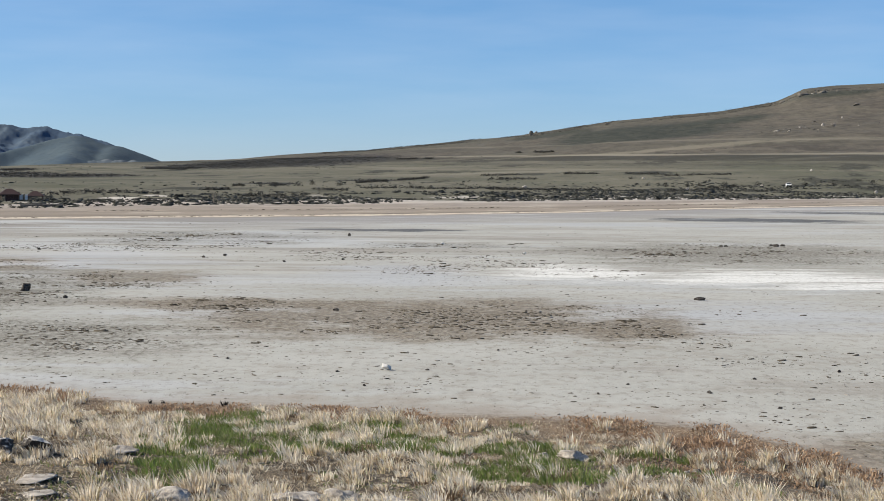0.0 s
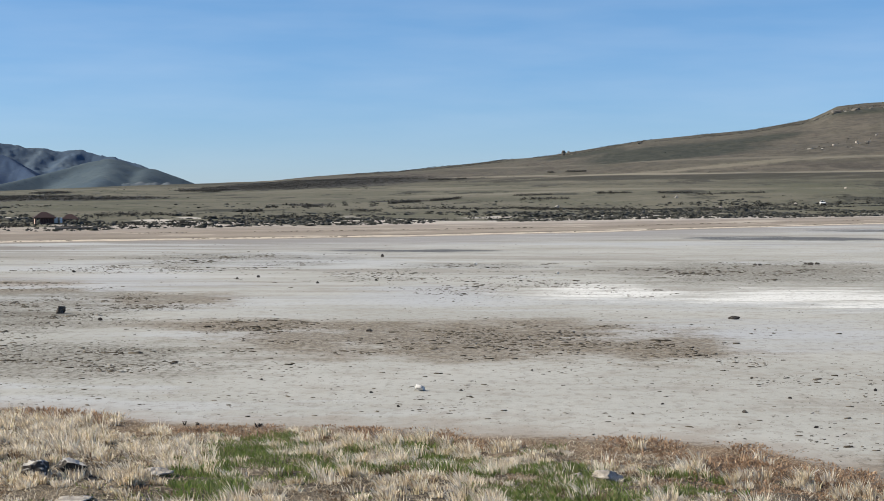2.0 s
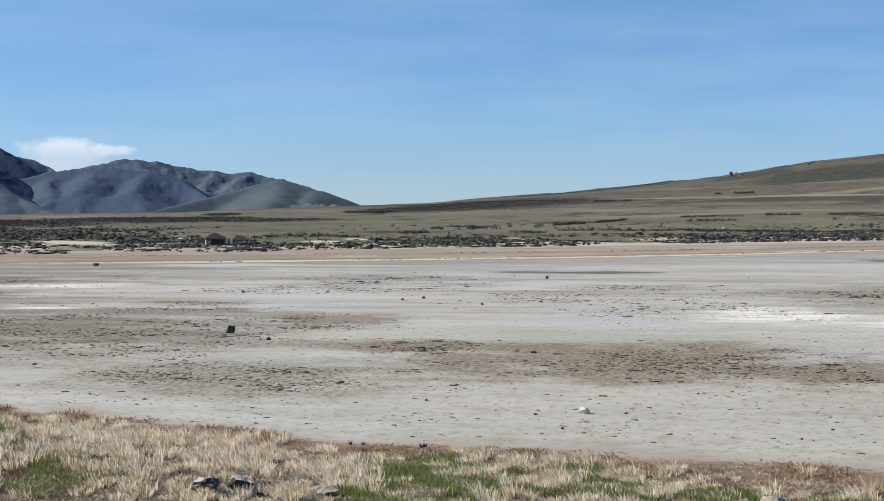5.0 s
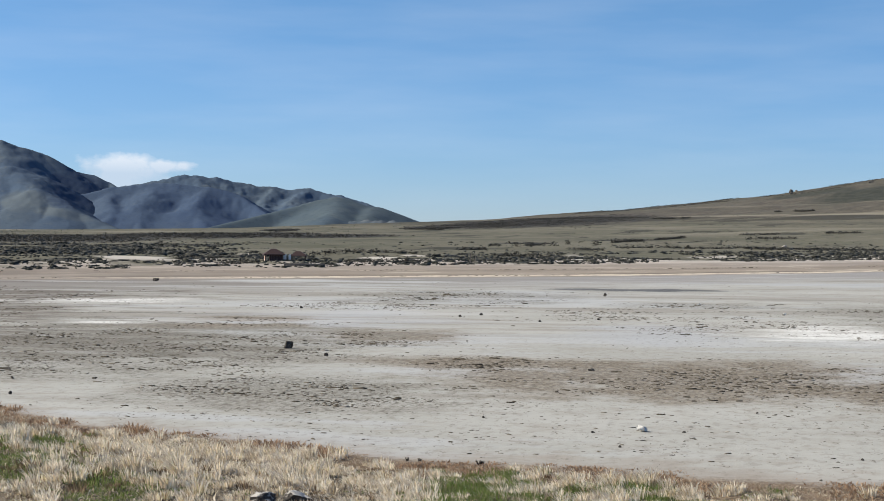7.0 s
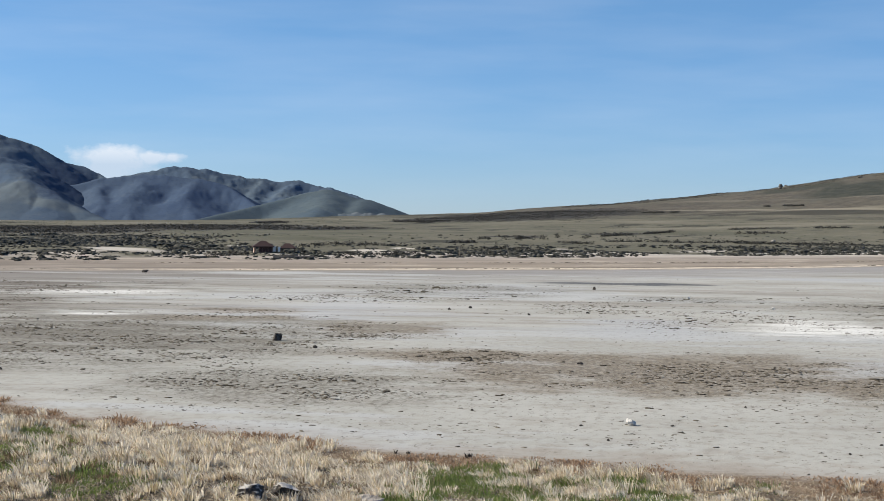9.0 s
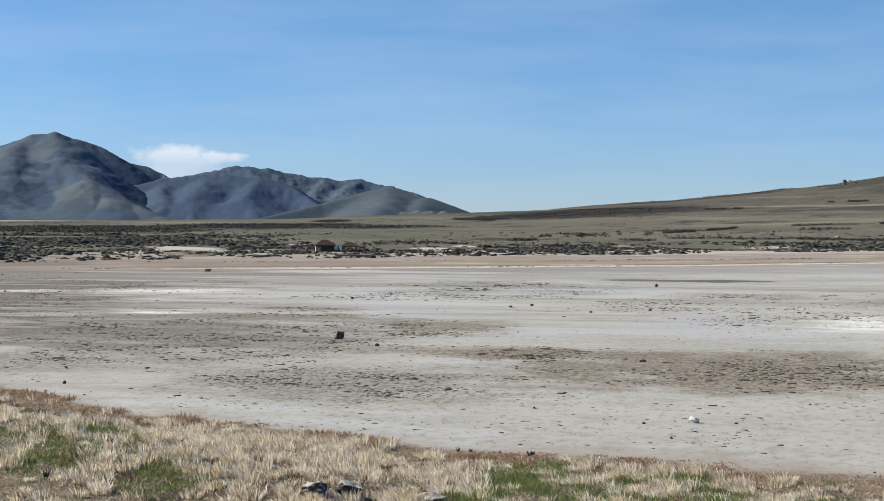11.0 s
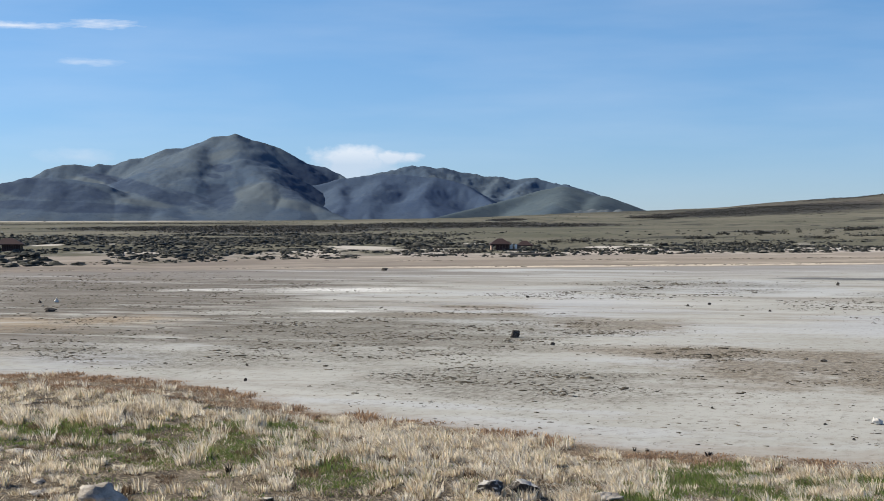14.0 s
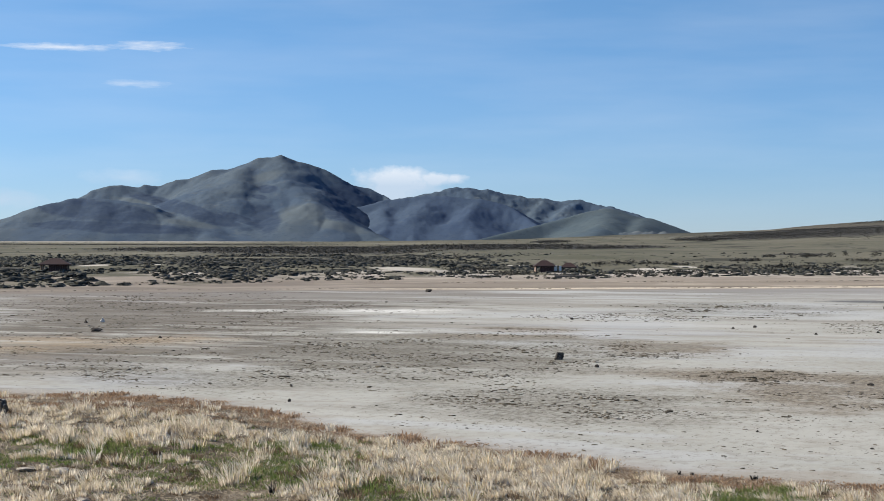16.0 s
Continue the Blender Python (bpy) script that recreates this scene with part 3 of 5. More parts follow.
# shade painted on the flanks, then pale grass and a painted sunlit spur: degrees left of +y, metres up, half-width,
# half-height, tilt
SHADE_PATCHES = ((30.64, 77, 171, 30, 8), (27.2, 75, 164, 18, 18), (24.52, 131, 27, 12, 0), (24.76, 109, 22, 7, 10), (24.56, 56, 37, 41, 0), (25.36, 53, 62, 10, 18), (21.5, 97, 85, 58, 22), (20.16, 59, 96, 30, 10), (29.69, 34, 206, 14, 2))
LIT_GRASS = ((27.11, 42, 75, 8, 8), (23.35, 70, 62, 30, -12), (24.48, 167, 55, 16, -15), (21.94, 37, 82, 12, 10), (28.93, 100, 62, 7, 12))
# the blue of distant haze is put into all these base colours
ROCKY = mountain_material("haze_tinted_scrub", (0.066, 0.099, 0.148), (0.088, 0.118, 0.150), (0.116, 0.138, 0.156), SHADE_PATCHES, LIT_GRASS)
# the same scrub darkened: the spur's shade is held in its colour
SHADED = mountain_material("haze_and_shade_scrub", (0.051, 0.080, 0.138), (0.060, 0.090, 0.142), (0.080, 0.109, 0.150))
CRAG = mountain_material("haze_tinted_crag", (0.075, 0.102, 0.13), (0.125, 0.145, 0.16), (0.24, 0.25, 0.265))
FOOT = mountain_material("haze_tinted_grass", (0.062, 0.090, 0.118), (0.083, 0.110, 0.126), (0.112, 0.135, 0.144))
CREST_LINE = ((30.97, 4270, 113), (30.64, 4270, 124), (30.35, 4270, 135), (29.88, 4270, 145), (29.5, 4270, 147), (28.79, 4270, 140),
          (28.68, 4270, 147), (28.26, 4270, 143), (27.62, 4270, 162), (27.2, 4270, 162), (26.39, 4270, 187), (25.85, 4270, 186), (25.07, 4270, 204),
          (24.78, 4270, 217), (24.33, 4270, 219), (24.05, 4270, 226), (23.51, 4270, 212), (23.02, 4270, 203), (22.56, 4270, 193), (22.23, 4270, 174),
          (21.7, 4270, 153), (20.95, 4270, 142), (20.52, 4270, 126), (20.25, 4220, 112), (18.87, 4200, 84))
SHOULDER = ((40, 3950, 12), (37.14, 3950, 31), (33.43, 3950, 54), (32.6, 3950, 58), (31.95, 3950, 74), (31.52, 3955, 96), (31.0, 3960, 104), (30.5, 3960, 104), (29.97, 3930, 103), (29.02, 3890, 92),
          (27.68, 3800, 56), (26.52, 3700, 16))
SPURS = (((23.99, 4260, 217), (23.56, 4080, 155), (22.74, 3880, 97), (21.83, 3760, 57), (20.45, 3650, 12)), ((24.97, 4270, 208), (25.46, 4100, 156), (25.36, 3950, 106),
          (25.16, 3800, 52), (24.97, 3680, 6)), ((25.75, 4280, 184), (26.43, 4060, 128), (26.52, 3880, 77), (26.23, 3650, 8)), ((27.3, 4280, 157), (26.72, 4120, 112),
          (25.55, 3950, 60), (24.77, 3700, 12)), ((29.02, 4270, 136), (28.26, 4100, 98), (26.91, 3900, 56), (25.94, 3700, 10)))
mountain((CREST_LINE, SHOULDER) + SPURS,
         18.5, 40, 3500, 4420, 0.75, 4, 1.4, 100, ROCKY, "hazy blue mountain with scrub slopes and a rounded peak", 26.0, (0.0, 0.0, 0.5, 0.4, 0.0, 0.1, 0.0))
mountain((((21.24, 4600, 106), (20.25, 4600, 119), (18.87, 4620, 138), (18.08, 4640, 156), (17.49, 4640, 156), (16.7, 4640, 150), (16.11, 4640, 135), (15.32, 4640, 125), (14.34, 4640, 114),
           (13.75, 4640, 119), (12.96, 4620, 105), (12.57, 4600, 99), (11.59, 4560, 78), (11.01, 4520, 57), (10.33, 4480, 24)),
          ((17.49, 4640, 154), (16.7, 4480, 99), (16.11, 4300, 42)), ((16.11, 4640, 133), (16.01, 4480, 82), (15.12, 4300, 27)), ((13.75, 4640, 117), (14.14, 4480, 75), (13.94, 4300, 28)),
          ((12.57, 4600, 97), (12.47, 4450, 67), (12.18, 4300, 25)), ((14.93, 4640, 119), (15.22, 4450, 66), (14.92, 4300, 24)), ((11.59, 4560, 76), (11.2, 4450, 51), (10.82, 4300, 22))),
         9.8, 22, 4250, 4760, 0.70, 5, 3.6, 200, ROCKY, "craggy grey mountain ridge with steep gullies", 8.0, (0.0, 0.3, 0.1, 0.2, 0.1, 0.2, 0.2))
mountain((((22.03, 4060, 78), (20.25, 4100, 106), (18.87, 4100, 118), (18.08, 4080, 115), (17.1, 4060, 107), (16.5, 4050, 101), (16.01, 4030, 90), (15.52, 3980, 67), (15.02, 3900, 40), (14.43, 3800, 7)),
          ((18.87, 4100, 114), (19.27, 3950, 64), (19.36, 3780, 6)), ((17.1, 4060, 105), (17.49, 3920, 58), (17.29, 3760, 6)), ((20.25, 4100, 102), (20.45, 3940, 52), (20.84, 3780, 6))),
         13.6, 23, 3700, 4220, 0.75, 3, 1.6, 300, SHADED, "dark shaded mountain spur covered in scrub")
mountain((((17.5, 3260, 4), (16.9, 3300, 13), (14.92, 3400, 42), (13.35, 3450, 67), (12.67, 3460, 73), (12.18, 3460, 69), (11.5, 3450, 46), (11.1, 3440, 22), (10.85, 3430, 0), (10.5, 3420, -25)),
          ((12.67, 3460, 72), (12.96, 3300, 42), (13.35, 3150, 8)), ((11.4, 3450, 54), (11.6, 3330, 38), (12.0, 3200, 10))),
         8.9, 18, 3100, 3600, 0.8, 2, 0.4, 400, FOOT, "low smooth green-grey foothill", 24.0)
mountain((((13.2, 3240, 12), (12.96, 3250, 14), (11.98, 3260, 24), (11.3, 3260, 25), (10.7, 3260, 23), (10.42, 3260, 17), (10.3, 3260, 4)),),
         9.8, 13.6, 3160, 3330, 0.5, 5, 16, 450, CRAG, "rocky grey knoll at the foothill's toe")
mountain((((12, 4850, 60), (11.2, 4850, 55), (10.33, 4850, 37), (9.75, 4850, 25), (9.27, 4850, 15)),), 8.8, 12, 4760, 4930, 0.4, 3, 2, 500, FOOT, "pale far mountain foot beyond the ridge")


# ---- plants, clods and crust: what nobody could count ----
GREEN = ((-6.7, 51.2, 1.5, 5.1, 7.0), (-4.8, 48.3, 1.3, 4.8, 6.0), (-1.1, 49.4, 1.3, 4.1, 1.0), (2.0, 45.2, 1.4, 5.6, -3.0), (3.4, 40.3, 0.9, 2.7,
    -5.0), (-7.0, 41.6, 0.7, 3.4, 10.0), (8.4, 40.2, 1.2, 3.1, -12.0), (5.1, 43.2, 0.9, 2.9, -7.0), (-26.1, 47.0, 1.1, 2.1, 29.0), (-21.8, 45.8, 2.4,
    3.2, 25.0), (-15.5, 42.1, 0.7, 2.7, 20.0), (-21.8, 54.7, 0.9, 5.9, 22.0), (-30.6, 46.1, 1.9, 2.6, 34.0), (-24.7, 46.7, 2.2, 2.1, 28.0),)
RED = ((7.1, 47.4, 4.9, 10.0, -9.0), (-15.4, 61.2, 2.6, 2.6, 14.0), (-37.0, 72.0, 5.3, 16.6, 27.0), (-31.7, 72.1, 4.4, 10.1, 24.0), (-48.0, 70.5, 5.1,
    10.6, 34.0), (-0.6, 56.9, 5.0, 1.6, 1.0), (-16.3, 62.8, 3.3, 4.5, 15.0),)
FLECK = ((11.8, 60.2, 6.4, 11.9, -11.0), (-2.4, 67.3, 3.3, 5.6, 2.0), (-12.6, 73.7, 8.5, 11.1, 10.0), (-19.3, 80.0, 8.5, 12.1, 14.0), (11.1, 76.7,
    8.1, 7.3, -8.0),)
FAR_FLECK = ((23.9, 176.0, 15.9, 25.6, -8.0), (-1.6, 140.6, 8.2, 14.6, 1.0), (-33.2, 205.1, 8.6, 15.9, 9.0), (-4.3, 156.8, 17.3, 20.2, 2.0), (-35.3, 176.4, 18.6, 10.5, 11.0), (3.3, 147.7, 16.8, 16.1, -1.0))
BOULDERS = ((-10.67, 39.38, 0.86, 0.58), (-9.93, 40.09, 0.86, 0.55), (-5.64, 33.33, 1.28, 0.4), (-2.92, 33.47, 1.39, 0.37), (-2.13, 33.93, 1.06, 0.45),
    (-1.0, 33.49, 1.27, 0.32), (3.57, 43.96, 0.98, 0.36), (2.75, 44.21, 0.40, 0.22), (-36.86, 55.71, 0.83, 0.83), (-18.94, 34.66, 1.36, 0.82), (-8.07,
    41.01, 0.86, 0.23),)
BARE = ((-7.9, 34.8, 2.2, 1.1, 12.0), (-2.2, 34.6, 2.0, 0.8, 4.0),)
CLEAR = ((-152.2, 268.0, 6.3, 22.8, 30.0), (-117.9, 333.0, 11.0, 24.0, 19.0), (-79.0, 363.8, 7.5, 18.5, 12.0), (-39.1, 398.5, 2.8, 4.9, 6.0), (-69.1,
    356.3, 4.3, 20.3, 11.0),)


def inside(specs, x, y, seed, wobble=0.7):
    """How far plan points lie inside any of the ellipses: over 0 is in, with a ragged edge."""
    best = np.full(np.shape(x), -9.0)
    rag = wobble * fbm(np.asarray(x) * 0.35, np.asarray(y) * 0.35, 3, seed)
    for cx, cy, a, b, turn in specs:
        c, s = math.cos(radians(turn)), math.sin(radians(turn))
        dx, dy = x - cx, y - cy
        best = np.maximum(best, 1 - np.hypot((dx * c + dy * s) / a, (dy * c - dx * s) / b))
    return best + rag


def stuff(name, verts, faces, material, label, category):
    me = mesh_from(name, verts, faces)
    me.materials.append(material)
    return tagged(new(name, me), label, category, kind="stuff")


def blades(rng, x, y, count, tall, spread, lean, width, wind=(-0.18, 0.0)):
    """Tapered, bent blades in tufts at x, y. count, tall and spread: per tuft."""
    k = np.repeat(np.arange(len(x)), count)
    n = len(k)
    ang = rng.uniform(0, 2 * np.pi, n)
    out = np.sqrt(rng.uniform(0, 1, n))
    bx, by = x[k] + np.cos(ang) * out * spread[k], y[k] + np.sin(ang) * out * spread[k]
    bz = land(bx, by)[0] - 0.02
    h = tall[k] * rng.uniform(0.45, 1.1, n)
    lx = lean * (np.cos(ang) * (0.3 + out) + rng.normal(0, 0.35, n)) + wind[0]
    ly = lean * (np.sin(ang) * (0.3 + out) + rng.normal(0, 0.35, n)) + wind[1]
    face = rng.uniform(0, np.pi, n)
    wx, wy = np.cos(face) * width * 0.5, np.sin(face) * width * 0.5
    wx, wy = wx * rng.uniform(0.6, 1.4, n), wy * rng.uniform(0.6, 1.4, n)
    mid_x, mid_y, mid_z = bx + lx * h * 0.4, by + ly * h * 0.4, bz + h * 0.6
    tip_z = bz + h * np.maximum(0.35, 1 - 0.3 * (lx ** 2 + ly ** 2))
    v = np.stack([np.stack([bx - wx, by - wy, bz], -1), np.stack([bx + wx, by + wy, bz], -1),
                  np.stack([mid_x - 0.8 * wx, mid_y - 0.8 * wy, mid_z], -1), np.stack([mid_x + 0.8 * wx, mid_y + 0.8 * wy, mid_z], -1),
                  np.stack([bx + lx * h * 1.1, by + ly * h * 1.1, tip_z], -1)], 1)
    f = np.array([[0, 1, 3], [0, 3, 2], [2, 3, 4]])
    return v.reshape(-1, 3), (f[None] + 5 * np.arange(n)[:, None, None]).reshape(-1, 3)


def blade_material(name, colours, through=0.45, dim=None):
    m = Nodes(name, 0.75, 0.2)
    col = m.ramp(m.random(), [(i / (len(colours) - 1), c) for i, c in enumerate(colours)])
    patchy, dull = m.noise(1.3, 4, 0.6), m.noise(2.1, 4, 0.65, stretch=(1, 0.5, 1))
    col = m.mix(m.math("MULTIPLY", m.step(patchy, 0.42, 0.64), 0.6), col, colours[-1])
    if dim:
        col = m.mix(m.math("MULTIPLY", m.step(dull, 0.51, 0.61), 0.6), col, dim)
    m.done(col)
    t = m.n.new("ShaderNodeBsdfTranslucent")
    m.put(col, t.inputs["Color"])
    mx = m.n.new("ShaderNodeMixShader")
    mx.inputs[0].default_value = through
    m.l.new(m.bsdf.outputs[0], mx.inputs[1])
    m.l.new(t.outputs[0], mx.inputs[2])
    m.l.new(mx.outputs[0], m.n["Material Output"].inputs["Surface"])
    return m.mat


rng = np.random.default_rng(7)


def scatter(n, az0, az1, r0, r1):
    az, r = rng.uniform(az0, az1, n), np.sqrt(rng.uniform(r0 ** 2, r1 ** 2, n))
    return polar(az, r)


STRAW = blade_material("dry_grass_blades", ((0.94, 0.82, 0.64), (0.74, 0.61, 0.43), (0.97, 0.90, 0.77), (0.34, 0.25, 0.16), (0.64, 0.58, 0.36), (0.97, 0.91, 0.80)), 0.42, (0.40, 0.315, 0.215))
LITTER = blade_material("straw_litter_stems", ((0.56, 0.47, 0.34), (0.34, 0.27, 0.18), (0.82, 0.75, 0.61), (0.17, 0.13, 0.09)), 0.3)
LUSH = blade_material("green_grass_blades", ((0.145, 0.225, 0.052), (0.20, 0.285, 0.070), (0.092, 0.148, 0.037), (0.36, 0.34, 0.17), (0.20, 0.235, 0.085)), 0.4)
REDDISH = blade_material("red_brown_saltwort", ((0.46, 0.315, 0.205), (0.36, 0.24, 0.15), (0.60, 0.45, 0.31), (0.23, 0.145, 0.092)), 0.33, (0.24, 0.15, 0.092))

gx, gy = scatter(90000, -17, 37, 31, 102)
gz, gs, gu, gw = land(gx, gy)
g_green, g_red = inside(GREEN, gx, gy, 51), inside(RED, gx, gy, 52)
# tufts stand in drifts along the view of the bank, with low, dark gaps between
clump = fbm(gx * 0.8, gy * 0.30, 3, 53) + 0.35 * fbm(gx * 0.13, gy * 0.13, 2, 54)
bare = inside(BARE, gx, gy, 55, 0.5) > 0
g_az = np.degrees(np.arctan2(-gx, gy))
chance = rng.uniform(0, 1, len(gx))
edge_red = (gs < 2.1 + 1.8 * clump + 19.0 * ramp(19.5, 28.0, g_az)) & (gs > -0.7)
red = (gs > -1.5) & ((g_red > 0) & (gs < 14) | edge_red)
in_green = inside(GREEN, gx, gy + 1.1, 51)
by_rock = np.zeros(len(gx))
for k, (rx, ry, rw, rh) in enumerate(BOULDERS):
    if k in (6, 7):
        by_rock = np.where(np.hypot((gx - rx + 0.3) / 1.1, (gy - ry + 0.8) / 1.6) < 1, -0.38, by_rock)
    else:
        by_rock = np.maximum(by_rock, np.hypot((gx - rx) / (0.7 * rw), (gy - ry + 0.9) / 0.8) < 1)
open_ground = np.where(red, 0.04, np.where(in_green > np.where(gx < -13, -0.3, 0.0), 0.16, 1.0)) * np.where(bare, 0.5, 1.0) * (1 + 2.5 * by_rock) * np.where((gs > 1.5) & (gs < 9), 1.35, 1.0)
stout = (gs > 0.6) & (chance < np.where(clump > -0.30, 0.085, 0.035) * open_ground)
rusty = (gs > 1.0) & (chance > 0.62) & (chance < 0.640) & ~red
dry = (gs > 0.4) & (clump > -0.05) & ~stout & (chance < 0.19 * open_ground)
green = (gs > 1.5) & (g_green > np.where(gx < -13, -0.55, -0.24) + 0.25 * fbm(gx * 1.1, gy * 1.1, 2, 59) + np.where(gx < -13, 0.7 * fbm(gx * 0.55, gy * 0.30, 3, 60), 0.0)) & ~dry & ~stout & ~red & (chance > 0.4)
moss = (gs > 1.2) & (clump < 0.12) & ~red & (fbm(gx * 0.5, gy * 0.35, 3, 62) > 0.0) & (chance > 0.82)
short = (gs > 0.8) & ~red & (g_green < 0.1) & (chance > 0.66)


def lot(keep, count, lo, hi, spread, lean, width, material, name, label, uneven=0.85):
    x, y = gx[keep], gy[keep]
    n = len(x)
    tall = rng.uniform(lo, hi, n) * (0.94 - 0.5 * uneven + uneven * clump[keep].clip(-0.6, 1)) * (0.9 + 0.3 * fbm(x * 0.3, y * 0.3, 2, 57))
    v, f = blades(rng, x, y, rng.integers(count // 2, count + count // 2, n), tall, spread * rng.uniform(0.6, 1.3, n), lean, width)
    return stuff(name, v, f, material, label, "grass")


lot(dry, 24, 0.20, 0.50, 0.24, 0.36, 0.030, STRAW, "dry_grass", "bleached dry bunch grass leaning in tufts on the bank")
lot(stout, 82, 0.30, 0.68, 0.25, 0.34, 0.033, STRAW, "dry_grass", "stout bleached clumps of dry grass on the bank", 0.5)
WITHERED = blade_material("withered_brown_stems", ((0.30, 0.215, 0.135), (0.17, 0.115, 0.07), (0.44, 0.335, 0.22), (0.11, 0.075, 0.05)), 0.2)
lot(rusty, 80, 0.16, 0.40, 0.30, 0.50, 0.028, WITHERED, "withered_grass", "withered dark brown clumps between the bleached tufts", 0.4)
lot(green & (gx > -13), 24, 0.14, 0.44, 0.24, 0.34, 0.026, LUSH, "green_grass", "fresh green grass growing between the dry tufts", 0.2)
lot(green & (gx <= -13), 22, 0.06, 0.26, 0.26, 0.45, 0.026, LUSH, "green_grass", "short green turf in a hollow behind the tufts", 0.5)
lot(moss, 16, 0.06, 0.20, 0.26, 0.45, 0.026, LUSH, "green_grass", "low green blades in the gaps between the dry tufts", 0.2)
lot(red & (chance < 0.9), 9, 0.05, 0.26, 0.36, 0.70, 0.047, REDDISH, "saltwort", "low red-brown saltwort along the edge of the lake bed", 0.9)
lot(short, 7, 0.05, 0.17, 0.26, 0.9, 0.024, LITTER, "dry_grass", "short grey-brown dead grass between the tall tufts", 0.2)
# flattened straw and litter on the ground
sx, sy = scatter(95000, -17, 37, 31, 100)
ss = land(sx, sy)[1]
ok = (ss > 0.8) & (fbm(sx * 0.4, sy * 0.4, 3, 61) > 0.0)
sx, sy = sx[ok], sy[ok]
v, f = blades(rng, sx, sy, np.full(len(sx), 2), np.full(len(sx), 0.22), np.full(len(sx), 0.15), 1.4, 0.024)
stuff("straw_litter", v, f, LITTER, "flattened straw and short dry stems on the soil", "grass")

# ---- scrub: shrubs of many small leaf clumps ----
def shrubs(x, y, wide, high, leaves, size):
    k = np.repeat(np.arange(len(x)), leaves)
    n = len(k)
    d = rng.normal(0, 1, (n, 3))
    d /= np.linalg.norm(d, axis=1)[:, None]
    rad = rng.uniform(0.35, 1, n) ** 0.5 * (0.75 + 0.35 * rng.uniform(0, 1, n))
    z = land(x, y)[0]
    c = np.stack([x[k] + d[:, 0] * rad * wide[k] / 2, y[k] + d[:, 1] * rad * wide[k] / 2, z[k] + np.abs(d[:, 2]) * rad * high[k]], -1)
    p = rng.normal(0, 1, (n, 3, 3))
    p = p / np.linalg.norm(p, axis=2)[:, :, None] * (size * np.sqrt(wide * high))[k][:, None, None] * rng.uniform(0.6, 1.3, (n, 1, 1))
    p[:, :, 2] *= 0.6
    v = c[:, None, :] + p
    v[:, :, 2] = np.maximum(v[:, :, 2], z[k][:, None] - 0.05)
    return v.reshape(-1, 3), np.arange(3 * n).reshape(-1, 3)


def mounds(x, y, wide, high):
    """Low, uneven domes: the dense inside of the bushes."""
    n = len(x)
    z = land(x, y)[0]
    v = np.empty((n, 11, 3))
    for row, (out, up) in enumerate(((1.0, -0.12), (0.7, 0.7))):
        jit = rng.uniform(0.55, 1.35, (n, 5))
        a = np.arange(5)[None] * 2 * np.pi / 5 + rng.uniform(0, 1, (n, 1)) + row * 0.5
        v[:, row * 5:row * 5 + 5, 0] = x[:, None] + np.cos(a) * jit * out * wide[:, None] / 2
        v[:, row * 5:row * 5 + 5, 1] = y[:, None] + np.sin(a) * jit * out * wide[:, None] / 2
        v[:, row * 5:row * 5 + 5, 2] = z[:, None] + high[:, None] * up * rng.uniform(0.3, 1.4, (n, 5))
    v[:, 10] = np.stack([x + rng.normal(0, 0.15, n) * wide, y, z + high * rng.uniform(0.7, 1.1, n)], -1)
    f = [q for i in range(5) for q in ((i, (i + 1) % 5, 5 + (i + 1) % 5), (i, 5 + (i + 1) % 5, 5 + i), (5 + i, 5 + (i + 1) % 5, 10))]
    return v.reshape(-1, 3), (np.array(f)[None] + 11 * np.arange(n)[:, None, None]).reshape(-1, 3)


SCRUB = blade_material("dune_scrub_leaves", ((0.036, 0.038, 0.032), (0.054, 0.055, 0.045), (0.022, 0.023, 0.020), (0.043, 0.046, 0.036), (0.105, 0.102, 0.088)), 0.12)
dx_, dy_ = scatter(98000, -19, 38, 255, 690)
dw = land(dx_, dy_)[3]
drift = fbm(dx_ * 0.03, dy_ * 0.03, 3, 71) + 0.5 * fbm(dx_ * 0.12, dy_ * 0.12, 2, 72)
d_az = np.degrees(np.arctan2(-dx_, dy_))
span = 30 + 28 * ramp(13, 22, d_az)
near_front = np.maximum(np.exp(-((dw - 0.8 * span) / (1.3 * span)) ** 2) + 0.55 * ramp(-1, -5, d_az) * (1 - ramp(120, 230, dw)), ramp(14, 20, d_az) * ramp(15, 40, dw) * (1 - ramp(150, 330, dw)))
keep = (dw > 2) & (drift > -0.02 - 0.95 * near_front) & (rng.uniform(0, 1, len(dx_)) < 0.02 + 0.95 * near_front)
keep &= ~(inside(CLEAR + PANS, dx_, dy_, 73, 0.3) > 0)
dx_, dy_ = dx_[keep], dy_[keep]
wide = rng.gamma(2.6, 0.36, len(dx_)).clip(0.4, 2.8) * (1 + 0.4 * drift[keep].clip(-0.5, 1)) * (1 + 0.3 * ramp(13, 20, np.degrees(np.arctan2(-dx_, dy_))))
tall = (0.14 + 0.17 * wide) * rng.uniform(0.6, 1.3, len(dx_))
v, f = mounds(dx_, dy_, wide, tall * 0.8)
v2, f2 = shrubs(dx_, dy_, wide * 1.2, tall * 1.05, rng.integers(4, 7, len(dx_)), 0.22)
v, f = np.concatenate([v, v2]), np.concatenate([f, f2 + len(v)])
stuff("dune_scrub", v, f, SCRUB, "grey-green scrub bushes scattered over pale dune sand", "scrub")

